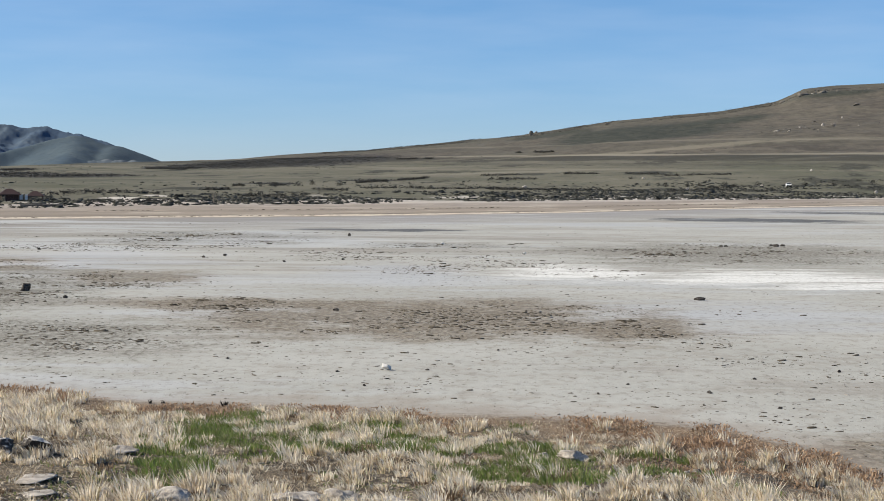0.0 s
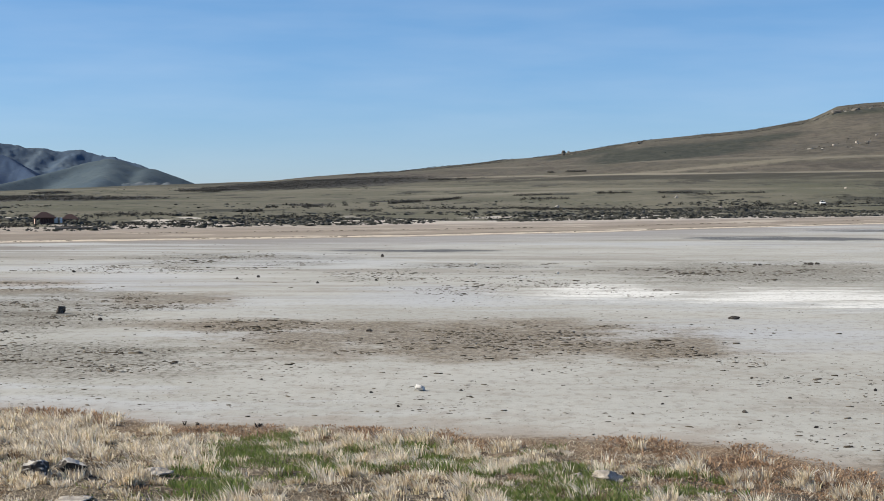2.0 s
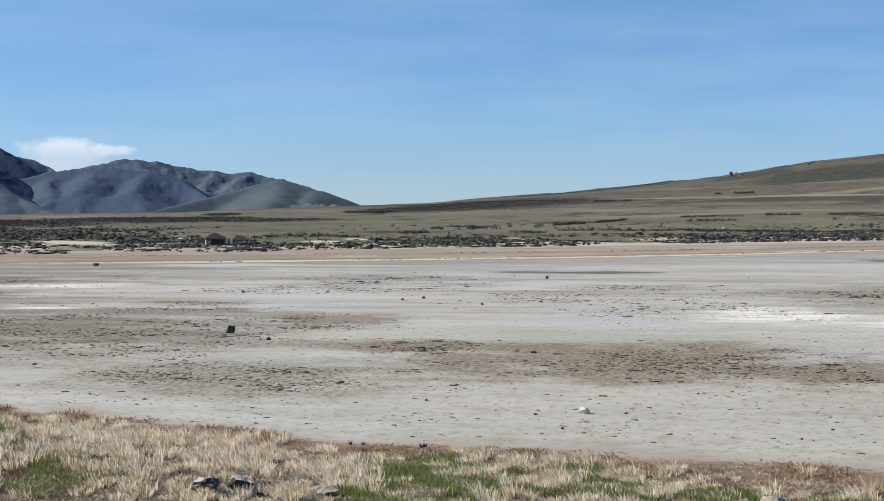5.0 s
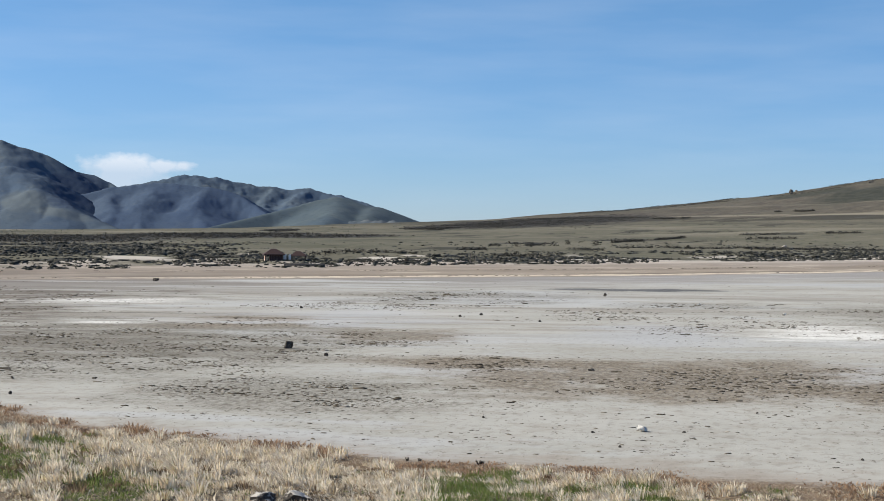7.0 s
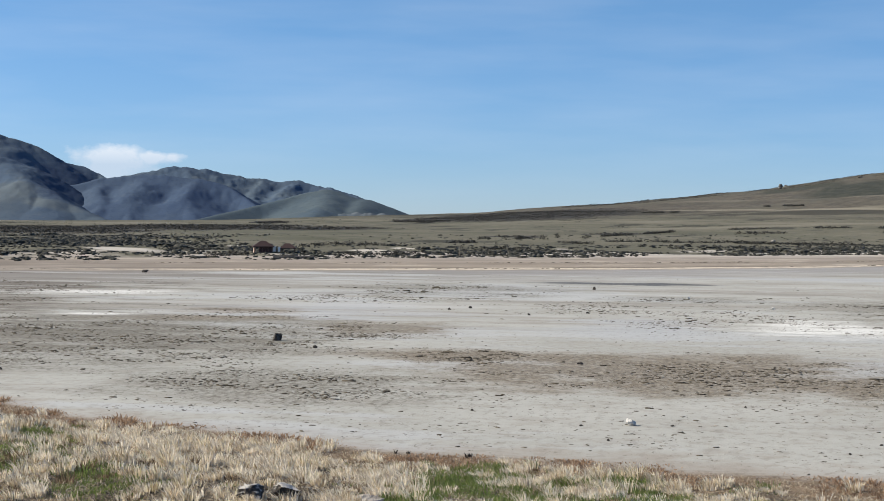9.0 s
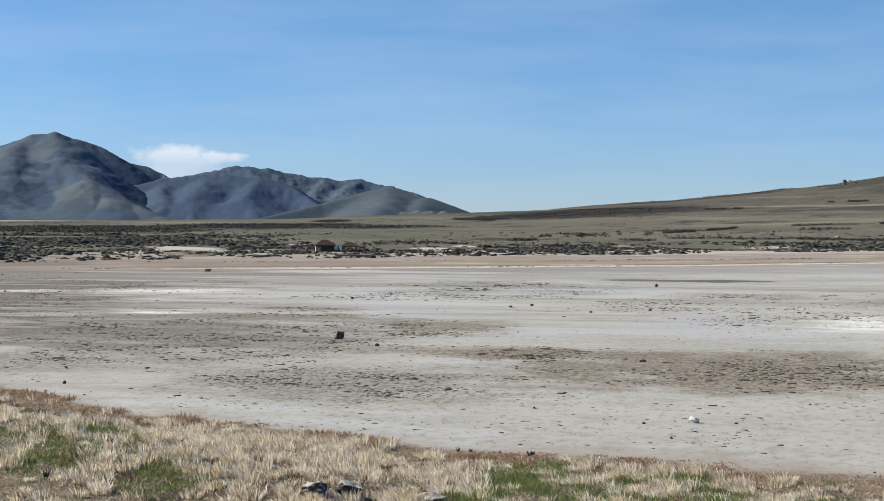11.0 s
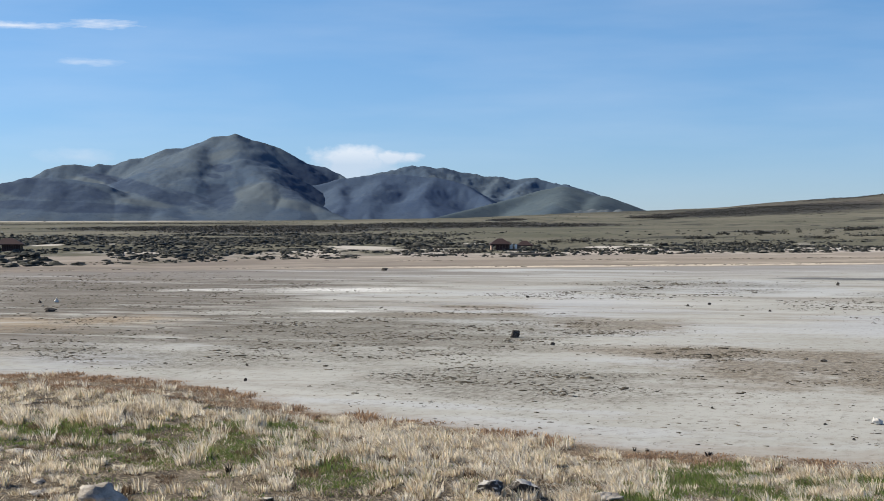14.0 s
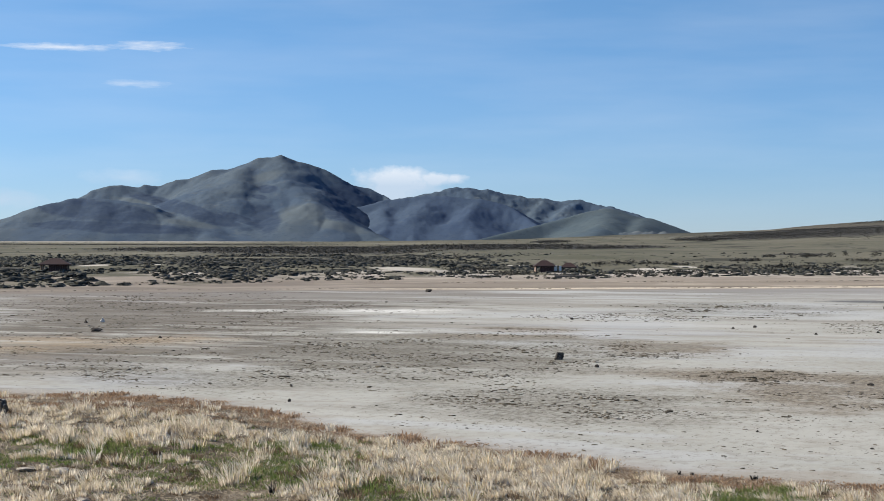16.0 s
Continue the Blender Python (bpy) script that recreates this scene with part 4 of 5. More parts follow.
SAGEBRUSH = blade_material("sagebrush_leaves", ((0.042, 0.042, 0.038), (0.055, 0.054, 0.047), (0.030, 0.030, 0.028), (0.070, 0.067, 0.058)), 0.1)
px_, py_ = scatter(150000, -17, 37, 600, 2195)
keep = (inside(SAGE, px_, py_, 81, 0.35) > 0.05) | ((vnoise(px_ * 0.012, py_ * 0.03, 82) > 0.62) & (rng.uniform(0, 1, len(px_)) < 0.05)) | ((np.hypot(px_, py_) > 2060) & (vnoise(px_ * 0.02, py_ * 0.02, 83) > -0.3) & (px_ > -160) & (rng.uniform(0, 1, len(px_)) < 0.8))
px_, py_ = px_[keep], py_[keep]
wide = rng.uniform(1.6, 5.0, len(px_))
v, f = shrubs(px_, py_, wide, wide * 0.11, 6, 0.5)
stuff("sagebrush", v, f, SAGEBRUSH, "dark sagebrush in patches on the olive plain", "scrub")
ex_, ey_ = scatter(1500, -11.5, 4.0, 2120, 2194)
keep = fbm(ex_ * 0.02, ey_ * 0.01, 3, 84) > -0.12
ex_, ey_ = ex_[keep], ey_[keep]
wide = rng.uniform(1.4, 4.2, len(ex_))
v, f = shrubs(ex_, ey_, wide, wide * rng.uniform(0.22, 0.5, len(ex_)), 8, 0.4)
stuff("crest_brush", v, f, SAGEBRUSH, "ragged dark brush along the crest of the hill", "scrub")

# rows of low brush along old tracks and banks on the plain
BRUSH_ROWS = ((14.6, 503.5, 61.2, 517.2), (20.2, 695.9, 39.3, 694.8), (55.9, 743.5, 95.9, 726.9), (96.2, 705.4, 126.3, 710.6), (60.6, 1316.2, 88.0, 1230.5), (-71.2, 558.6, -56.5, 594.3),
              (-33.0, 634.5, -6.5, 727.0), (-25.4, 519.4, 26.6, 507.2), (18.8, 756.5, 39.7, 758.7), (-231.4, 1286.8, -190.6, 1216.4), (-36.1, 1308.3, -7.5, 1267.3),
              (70.5, 503.6, 115.7, 563.0), (90.9, 578.3, 110.6, 587.6), (-63.2, 423.6, -59.0, 453.7), (-48.6, 398.7, -35.4, 394.5), (-92.1, 308.7, -87.0, 315.0),
              (-93.3, 384.1, -67.6, 408.0), (-72.0, 330.7, -55.6, 337.2), (-112.0, 344.0, -99.1, 330.0), (-39.5, 499.2, -28.9, 503.6))
for x0, y0, x1, y1 in BRUSH_ROWS:
    n = int(5.5 * math.hypot(x1 - x0, y1 - y0)) + 10
    t = rng.uniform(0, 1, n)
    t = t[vnoise(t * math.hypot(x1 - x0, y1 - y0) * 0.09, y0, 85) > -0.35]
    bx, by = x0 + t * (x1 - x0) + rng.normal(0, 0.5, len(t)), y0 + t * (y1 - y0) + rng.normal(0, 3.0, len(t))
    wide = rng.uniform(0.8, 2.2, len(t)) * (0.7 + y0 / 1500)
    v, f = shrubs(bx, by, wide, wide * rng.uniform(0.28, 0.55, len(t)), 9, 0.32)
    stuff("brush_row", v, f, SAGEBRUSH, "dark row of low brush across the olive plain", "scrub")

# ---- clods of dried mud and weed on the lake bed ----
CLOD = Nodes("dried_mud_clods", 0.95, 0.1)
CLOD = CLOD.done(CLOD.ramp(CLOD.random(), ((0.0, (0.045, 0.039, 0.030)), (0.5, (0.085, 0.073, 0.056)), (0.85, (0.135, 0.119, 0.095)), (1.0, (0.28, 0.26, 0.23)))))


def clods(x, y, size, flat):
    n = len(x)
    ring = np.arange(5) * np.pi / 2.5
    rr = size[:, None] * rng.uniform(0.6, 1.25, (n, 5)) * 0.5
    turn = rng.normal(0, 0.6, n)
    lx, ly = np.cos(ring) * rr * 2.9, np.sin(ring) * rr * 1.0
    vx = x[:, None] + lx * np.cos(turn)[:, None] - ly * np.sin(turn)[:, None]
    vy = y[:, None] + lx * np.sin(turn)[:, None] + ly * np.cos(turn)[:, None]
    z = land(x, y)[0]
    v = np.empty((n, 10, 3))
    v[:, :5, 0], v[:, :5, 1], v[:, :5, 2] = vx, vy, z[:, None] - 0.015
    v[:, 5:, 0] = x[:, None] + (vx - x[:, None]) * rng.uniform(0.6, 0.98, (n, 5))
    v[:, 5:, 1] = y[:, None] + (vy - y[:, None]) * rng.uniform(0.6, 0.98, (n, 5))
    v[:, 5:, 2] = z[:, None] + (size * flat)[:, None] * rng.uniform(0.45, 1.25, (n, 5))
    f = np.array([q for i in range(5) for q in ((i, (i + 1) % 5, 5 + (i + 1) % 5), (i, 5 + (i + 1) % 5, 5 + i))] + [(5, 6, 7), (5, 7, 8), (5, 8, 9)])
    return v.reshape(-1, 3), (f[None] + 10 * np.arange(n)[:, None, None]).reshape(-1, 3)


cx_, cy_ = scatter(600000, -17, 37, 44, 260)
cz, cs, cu, cw = land(cx_, cy_)
rough_bed = np.maximum(inside(BROWN, cx_, cy_, 91, 0.5), np.maximum(0.7 * inside(GREY, cx_, cy_, 92, 0.6), 0.8 * inside(MUD, cx_, cy_, 94, 0.4).clip(0, 0.5))).clip(0, 0.6)
groups = fbm(cx_ * 0.22, cy_ * 0.22, 3, 93)
far_fleck = inside(FAR_FLECK, cx_, cy_, 95, 0.5).clip(0, 0.5)
away = 0.34 + 0.66 * (1 - ramp(95, 165, np.hypot(cx_, cy_)))
chance = 0.004 + 0.045 * (1 - ramp(60, 84, np.hypot(cx_, cy_))) + 0.17 * (inside(FLECK, cx_, cy_, 96, 0.5) > 0) * (0.35 + groups).clip(0, 1.2) + 1.25 * rough_bed * (0.42 + 1.0 * groups).clip(0, 1.4) + 0.08 * (groups - 0.35).clip(0, 1) + 0.25 * ramp(-9, -1, cs) * ramp(6, 12, cx_) * (0.5 + groups).clip(0, 1)
keep = (cs < -0.5) & (cu < -4) & (rng.uniform(0, 1, len(cx_)) < np.maximum(chance * away, 0.48 * far_fleck * (0.6 + groups).clip(0, 1.3)))
cx_, cy_ = cx_[keep], cy_[keep]
size = rng.gamma(1.7, 0.020, len(cx_)).clip(0.022, 0.17) * (1 + 1.0 * rough_bed[keep]) * (0.9 + 0.0014 * np.hypot(cx_, cy_)) * (1 + 0.9 * far_fleck[keep])
# larger flat crusts on the near bed
nx_, ny_ = scatter(60000, -17, 37, 46, 125)
nz, ns, nu, nw = land(nx_, ny_)
n_groups = fbm(nx_ * 0.3, ny_ * 0.3, 3, 99)
keep = (ns < -1.5) & (rng.uniform(0, 1, len(nx_)) < 0.008 + (0.30 * (inside(FLECK, nx_, ny_, 96, 0.5) > 0) + 0.4 * (inside(GREY, nx_, ny_, 92, 0.5) > 0) + 0.5 * (inside(BROWN, nx_, ny_, 91, 0.5) > 0)) * (n_groups - 0.05).clip(0, 1))
cx_, cy_ = np.concatenate([cx_, nx_[keep]]), np.concatenate([cy_, ny_[keep]])
size = np.concatenate([size, rng.gamma(2.6, 0.024, keep.sum()).clip(0.03, 0.19)])
# wrack along the strand lines
wx_, wy_ = scatter(90000, -17, 37, 235, 480)
wu = land(wx_, wy_)[2]
keep = ((np.abs(wu - 9) < 0.7) | (np.abs(wu - 29) < 1.0)) & (fbm(wx_ * 0.08, wy_ * 0.08, 3, 97) > 0.0)
cx_, cy_ = np.concatenate([cx_, wx_[keep]]), np.concatenate([cy_, wy_[keep]])
size = np.concatenate([size, rng.uniform(0.08, 0.3, keep.sum())])
v, f = clods(cx_, cy_, size, 0.27)
stuff("mud_clods", v, f, CLOD, "dark crumbling clods of dried mud and weed on the lake bed", "mud")

hx_, hy_ = [], []
for x, y, dx, dy, n in ((283, 1310, 14, 45, 22), (362, 1540, 12, 60, 18), (330, 1420, 30, 120, 14), (455, 1985, 16, 14, 36), (500, 2000, 25, 16, 20), (122, 2120, 8, 12, 12), (120, 2178, 6, 5, 12)):
    hx_.append(rng.normal(x, dx, n))
    hy_.append(rng.normal(y, dy, n))
hx_, hy_ = np.concatenate(hx_), np.concatenate(hy_)
v, f = clods(hx_, hy_, rng.gamma(2.0, 0.35, len(hx_)).clip(0.3, 1.7), 0.6)
HILL_STONE = Nodes("hill_stone", 0.95, 0.1)
HILL_STONE = HILL_STONE.done(HILL_STONE.ramp(HILL_STONE.random(), ((0.0, (0.07, 0.065, 0.055)), (0.6, (0.14, 0.13, 0.11)), (1.0, (0.34, 0.32, 0.28)))))
stuff("hill_rocks", v, f, HILL_STONE, "scattered rocks on the upper slope of the hill", "rock")

bx_, by_ = scatter(26000, -17, 37, 31, 60)
keep = (land(bx_, by_)[1] > 2) & (fbm(bx_ * 0.6, by_ * 0.6, 3, 58) > np.where(inside(BARE, bx_, by_, 55, 0.5) > 0, -0.1, 0.9))
bx_, by_ = bx_[keep], by_[keep]
v, f = clods(bx_, by_, rng.gamma(1.6, 0.018, len(bx_)).clip(0.015, 0.09), 0.7)
BANK_STONE = Nodes("bank_stone", 0.95, 0.1)
BANK_STONE = BANK_STONE.done(BANK_STONE.ramp(BANK_STONE.random(), ((0.0, (0.12, 0.105, 0.085)), (0.5, (0.28, 0.25, 0.21)), (1.0, (0.5, 0.47, 0.41)))))
stuff("bank_stones", v, f, BANK_STONE, "loose grey-brown stones on the bank's bare soil", "stone")


# ---- stones and boulders ----
PALE_STONES = ((-2.26, 69.26, 0.43, 0.29), (-85.06, 146.5, 0.53, 0.53), (8.5, 167.48, 0.35, 0.23), (-77.55, 133.05, 0.42, 0.32), (0.12, 187.9, 0.39,
    0.26),)
DARK_STONES = ((-28.59, 112.01, 0.74, 0.56), (-24.48, 106.11, 0.34, 0.19), (-86.05, 144.99, 0.41, 0.35), (-77.36, 132.12, 1.16, 0.37), (-11.81,
    209.67, 0.43, 0.43), (17.25, 108.54, 0.83, 0.23), (-22.71, 156.26, 0.33, 0.22), (-21.17, 159.7, 0.33, 0.22), (-41.59, 168.96, 0.36, 0.24),
    (-37.94, 86.55, 0.2, 0.16), (-34.49, 78.45, 0.18, 0.18), (-66.75, 124.65, 0.34, 0.2), (32.11, 187.57, 0.59, 0.2), (32.77, 187.66, 0.53, 0.2),
    (38.31, 190.08, 0.53, 0.27), (38.68, 188.68, 0.66, 0.33), (39.73, 190.3, 0.6, 0.27), (-6.31, 98.5, 0.41, 0.14), (-85.27, 249.53, 1.09, 0.45),
    (17.1, 69.73, 0.17, 0.12), (12.98, 67.16, 0.17, 0.09),)
DARK_STONES_NEAR = ((-0.58, 69.3, 0.19, 0.07), (-2.98, 64.03, 0.13, 0.09), (2.72, 77.35, 0.13, 0.08), (-4.33, 68.46, 0.19,
    0.07), (10.39, 62.85, 0.24, 0.11), (7.51, 65.07, 0.14, 0.07), (12.31, 58.83, 0.17, 0.08), (9.65, 59.42, 0.12, 0.06), (6.03, 62.11, 0.11, 0.09),
    (-9.54, 72.98, 0.15, 0.1), (-14.43, 149.81, 0.31, 0.21), (-9.27, 154.32, 0.32, 0.16),)
SLABS = ((-9.07, 36.18, 1.16, 0.13), (-8.7, 34.73, 1.11, 0.15), (-27.07, 42.27, 0.87, 0.21), (-25.95, 42.39, 1.03, 0.27), (-23.72, 37.77, 0.68, 0.22),
    (-22.7, 38.04, 0.55, 0.14), (-22.54, 37.79, 0.61, 0.18), (-21.85, 36.69, 0.74, 0.24), (-15.81, 37.18, 0.61, 0.17), (10.35, 42.87, 0.4, 0.15),
    (-4.65, 35.6, 0.74, 0.12), (4.94, 37.48, 0.57, 0.12),)
WEEDS = ((-7.75, 58.08, 0.28, 0.24), (-18.36, 40.65, 0.22, 0.4), (-10.48, 58.77, 0.16, 0.19), (-7.7, 58.5, 0.28, 0.18), (-10.04, 58.85, 0.21, 0.12),)
SHELTERS = ((-175.0, 283.3, 5.6, 2.6), (-85.9, 324.8, 3.9, 2.45), (-83.0, 334.0, 3.2, 2.1),)
BOARDS = ((-83.7, 325.4, 0.62, 1.15), (-82.75, 325.7, 0.50, 1.1),)
LOGS = ((-75.45, 308.51, 7.89, 0.55), (-186.38, 285.32, 4.7, 0.71),)
PLAIN_BUSHES = ((74.85, 595.01, 2.07, 1.65), (80.39, 587.53, 2.66, 1.84), (87.86, 586.05, 1.84, 1.63), (91.98, 585.32, 2.04, 1.63), (101.87, 588.85,
    2.88, 1.85), (105.17, 586.85, 1.64, 1.23), (116.54, 602.84, 2.96, 1.91), (134.95, 607.18, 3.0, 1.93), (144.4, 602.95, 2.14, 1.5), (160.69, 611.23,
    3.92, 1.96), (78.42, 679.49, 2.36, 1.42), (-59.77, 538.9, 3.74, 1.5), (-59.09, 581.51, 2.42, 1.81), (-47.98, 546.3, 3.78, 1.89), (-47.7, 602.11,
    2.5, 1.87), (-37.86, 610.83, 4.22, 1.69), (7.23, 463.84, 1.6, 0.8), (7.85, 428.23, 1.48, 0.74),)
PALE_BOULDERS = ((77.28, 515.34, 1.08, 0.9), (145.17, 546.24, 1.17, 0.97), (164.13, 727.72, 1.29, 1.03), (28.55, 563.08, 1.75, 0.97), (115.06, 588.86,
    1.03, 0.83), (83.25, 676.9, 1.18, 0.94), (346.97, 1496.3, 4.77, 3.71), (387.57, 1589.43, 3.95, 3.38), (289.04, 1324.84, 4.21, 2.81), (262.59,
    1242.56, 3.94, 2.19),)
VEHICLE = ((124.21, 586.08, 2.69, 1.65),)
OUTCROP = ((115.18, 2126.88, 8.81, 5.88), (432.68, 1971.07, 27.83, 8.35), (458.31, 1979.64, 21.02, 7.01), (424.35, 2044.42, 17.28, 5.76), (213.45,
    2109.23, 17.54, 4.39), (435.9, 1727.87, 18.43, 4.92), (312.15, 1307.25, 5.56, 2.78),)


def part(name, bm, material, parent=None, label="", flat=True):
    """Links a bmesh as one mesh object, under a thing if one is given."""
    me = bpy.data.meshes.new(name)
    bm.to_mesh(me)
    bm.free()
    me.materials.append(material)
    smooth(me, not flat)
    ob = new(name, me)
    if parent:
        ob.parent = parent
    return tagged(ob, label)


def rock_material(name, dark, light, stain, top_tone=None):
    m = Nodes(name, 0.9, 0.2)
    a, b, c = m.noise(2.2, 6, 0.65), m.noise(9.0, 5, 0.7), m.noise(0.8, 3, 0.5)
    col = m.mix(m.step(a, 0.35, 0.65), dark, light)
    col = m.mix(m.math("MULTIPLY", m.step(b, 0.5, 0.7), 0.5), col, stain)
    col = m.mix(m.math("MULTIPLY", m.step(c, 0.55, 0.7), 0.4), col, dark)
    # a second, paler colour on faces that point up, with a ragged edge
    if top_tone:
        up = m.n.new("ShaderNodeSeparateXYZ")
        m.l.new(m.n.new("ShaderNodeTexCoord").outputs["Normal"], up.inputs[0])
        col = m.mix(m.math("MULTIPLY", m.step(m.math("ADD", up.outputs[2], m.math("MULTIPLY", m.math("SUBTRACT", a, 0.5), 1.2)), 0.55, 0.8), 0.85), col, top_tone)
    m.bump(m.math("ADD", a, m.math("MULTIPLY", b, 0.8)), 0.8, 0.09)
    return m.done(col)


PALE_ROCK = rock_material("pale_limestone", (0.28, 0.25, 0.215), (0.60, 0.55, 0.485), (0.15, 0.13, 0.11))
GREY_ROCK = rock_material("grey_boulder_stone", (0.045, 0.040, 0.034), (0.120, 0.105, 0.088), (0.33, 0.30, 0.26))
DARK_ROCK = rock_material("dark_tufa_stone", (0.034, 0.030, 0.027), (0.080, 0.071, 0.063), (0.19, 0.175, 0.155))
MOTTLED = rock_material("dark_pale_topped_stone", (0.050, 0.044, 0.039), (0.105, 0.094, 0.083), (0.17, 0.155, 0.138), (0.60, 0.57, 0.52))
OUTCROP_ROCK = rock_material("hill_outcrop_stone", (0.085, 0.078, 0.068), (0.17, 0.155, 0.135), (0.28, 0.26, 0.23))
WHITE_ROCK = rock_material("white_salt_stone", (0.55, 0.54, 0.51), (0.74, 0.73, 0.70), (0.40, 0.38, 0.35))


def rock(name, x, y, wide, high, material, label, seed, group="", detail=3, sink=0.12, deep=0.75, category="rock", cuts=11):
    """A weathered stone: a ball cut by random planes, roughened, set a little into the ground."""
    pick = random.Random(seed)
    bm = bmesh.new()
    bmesh.ops.create_icosphere(bm, subdivisions=detail, radius=1)
    planes = []
    for _ in range(cuts):
        d = Vector((pick.gauss(0, 1), pick.gauss(0, 1), pick.gauss(0, 0.8))).normalized()
        planes.append((d, pick.uniform(0.38, 0.85)))
    shift = Vector((pick.uniform(-50, 50), pick.uniform(-50, 50), seed))
    for v in bm.verts:
        p = v.co.copy()
        for d, far in planes:
            over = p.dot(d) - far
            if over > 0:
                p -= d * over * 0.92
        p *= 1 + 0.22 * noise.noise(p * 1.7 + shift) + 0.15 * noise.noise(p * 4.3 + shift) + 0.09 * noise.noise(p * 9.0 + shift)
        v.co = p
    lo, hi = min(v.co.z for v in bm.verts), max(v.co.z for v in bm.verts)
    w = max(v.co.x for v in bm.verts) - min(v.co.x for v in bm.verts)
    for v in bm.verts:
        v.co = Vector((v.co.x * wide / w, v.co.y * wide / w * deep, (v.co.z - lo) / (hi - lo) * high * (1 + sink) - high * sink))
    ob = part(name, bm, material, None, "", detail < 3)
    ob.matrix_world = pose(x, y, height(x, y), 0, 0, pick.uniform(-25, 25))
    return tagged(ob, label, category, group)


for i, (x, y, w, h) in enumerate(PALE_STONES):
    rock("stone", x, y, w, h, WHITE_ROCK, "small white salt-crusted stone on the dry lake bed", 20 + 5 * i, "stones on the lake bed", 2 if i else 3, category="stone")
for i, (x, y, w, h) in enumerate(DARK_STONES + DARK_STONES_NEAR):
    big = w > 0.55
    rock("stone", x, y, w, h, GREY_ROCK if i in (0,) else DARK_ROCK,
         "large dark stone with pale blotches on the dry lake bed" if i == 0 else "low dark stone with a wide shape on the lake bed" if big else "small dark stone lying on the lake bed",
         (40 if i else 83) + i, "stones on the lake bed", 3 if big else 2, sink=0.5, category="stone", cuts=11 if i else 9)
for i, (x, y, w, h) in enumerate(BOULDERS):
    rock("boulder", x, y, w * 0.9, h * 0.85, MOTTLED if i in (0, 1, 8) else PALE_ROCK,
         "flat pale boulder lying in green grass" if i in (6, 7) else "dark rounded boulder with a pale rim half buried in grass" if i < 2 else "rough grey boulder half buried in dry grass", 96 + i, "boulders on the bank", 4, deep=0.8, category="boulder", cuts=8 if i < 2 else 9)
for i, (x, y, w, h) in enumerate(SLABS):
    rock("rock_slab", x, y, w * 0.7, h * 0.5, PALE_ROCK, "flat pale rock slab sunk in the bank's soil", 120 + i, "slabs on the bank", 3, deep=1.1, category="rock")
for i, (x, y, w, h) in enumerate(PALE_BOULDERS):
    rock("boulder", x, y, w * (1 if i < 6 else 0.5), h * (1 if i < 6 else 0.5), PALE_ROCK, "pale boulder on the olive plain", 150 + i, "boulders on the plain", 2, category="boulder")
for i, (x, y, w, h) in enumerate(OUTCROP):
    rock("rock_outcrop", x, y, w * 0.55, h * 0.45, OUTCROP_ROCK, "grey rock outcrop near the top of the hill", 170 + i, "outcrops on the hill", 3, sink=0.8, category="rock")
for x, y, w, h in ((119.0, 2180.0, 6.0, 4.2), (125.0, 2186.0, 4.5, 2.4)):
    rock("rock_outcrop", x, y, w, h, OUTCROP_ROCK, "small dark knob of rock on the crest of the hill", 190 + int(w), "outcrops on the hill", 3, sink=0.5, category="rock")

# ---- bushes that stand alone on the plain ----
for i, (x, y, w, h) in enumerate(PLAIN_BUSHES):
    bush = tagged(new("bush"), "dark green bush standing alone on the plain", "bush", "bushes on the plain")
    bush.location = (x, y, height(x, y))
    v, f = shrubs(np.array([x]), np.array([y]), np.array([w]), np.array([h]), 130, 0.13)
    crown = mesh_from("crown", v - np.array([x, y, height(x, y)]), f)
    crown.materials.append(SCRUB)
    new("crown", crown).parent = bush
    bm = bmesh.new()
    for k in range(3):
        made = bmesh.ops.create_cone(bm, cap_ends=True, segments=6, radius1=0.07 * h, radius2=0.03 * h, depth=0.7 * h)["verts"]
        bmesh.ops.transform(bm, matrix=pose(0.1 * w * (k - 1), 0.05 * w, 0.3 * h, 8 * (k - 1), 22 * (k - 1), 0), verts=made)
    part("stem", bm, DARK_ROCK, bush)


# ---- dried weeds at the edge of the lake bed and in the grass ----
for x, y, w, h in WEEDS:
    weed = tagged(new("weed"), "dark dried weed with stiff upright stalks", "plant", "dried weeds")
    weed.location = (x, y, height(x, y))
    v, f = blades(rng, np.array([x]), np.array([y]), np.array([26]), np.array([h]), np.array([w * 0.25]), 0.3, 0.03, (0, 0))
    stalks = mesh_from("stalks", v - np.array([x, y, height(x, y)]), f)
    stalks.materials.append(DARK_ROCK)
    new("stalks", stalks).parent = weed


# ---- picnic shelters behind the beach ----
def plain_material(name, colour, rough=0.7, worn=0.25, metal=0.0):
    m = Nodes(name, rough, 0.3)
    m.bsdf.inputs["Metallic"].default_value = metal
    a, b = m.noise(1.3, 5, 0.6), m.noise(14.0, 3, 0.6)
    dim = tuple(c * 0.62 for c in colour)
    col = m.mix(m.math("MULTIPLY", m.step(a, 0.4, 0.7), worn * 1.6), colour, dim)
    col = m.mix(m.math("MULTIPLY", m.step(b, 0.5, 0.7), worn), col, dim)
    return m.done(col)


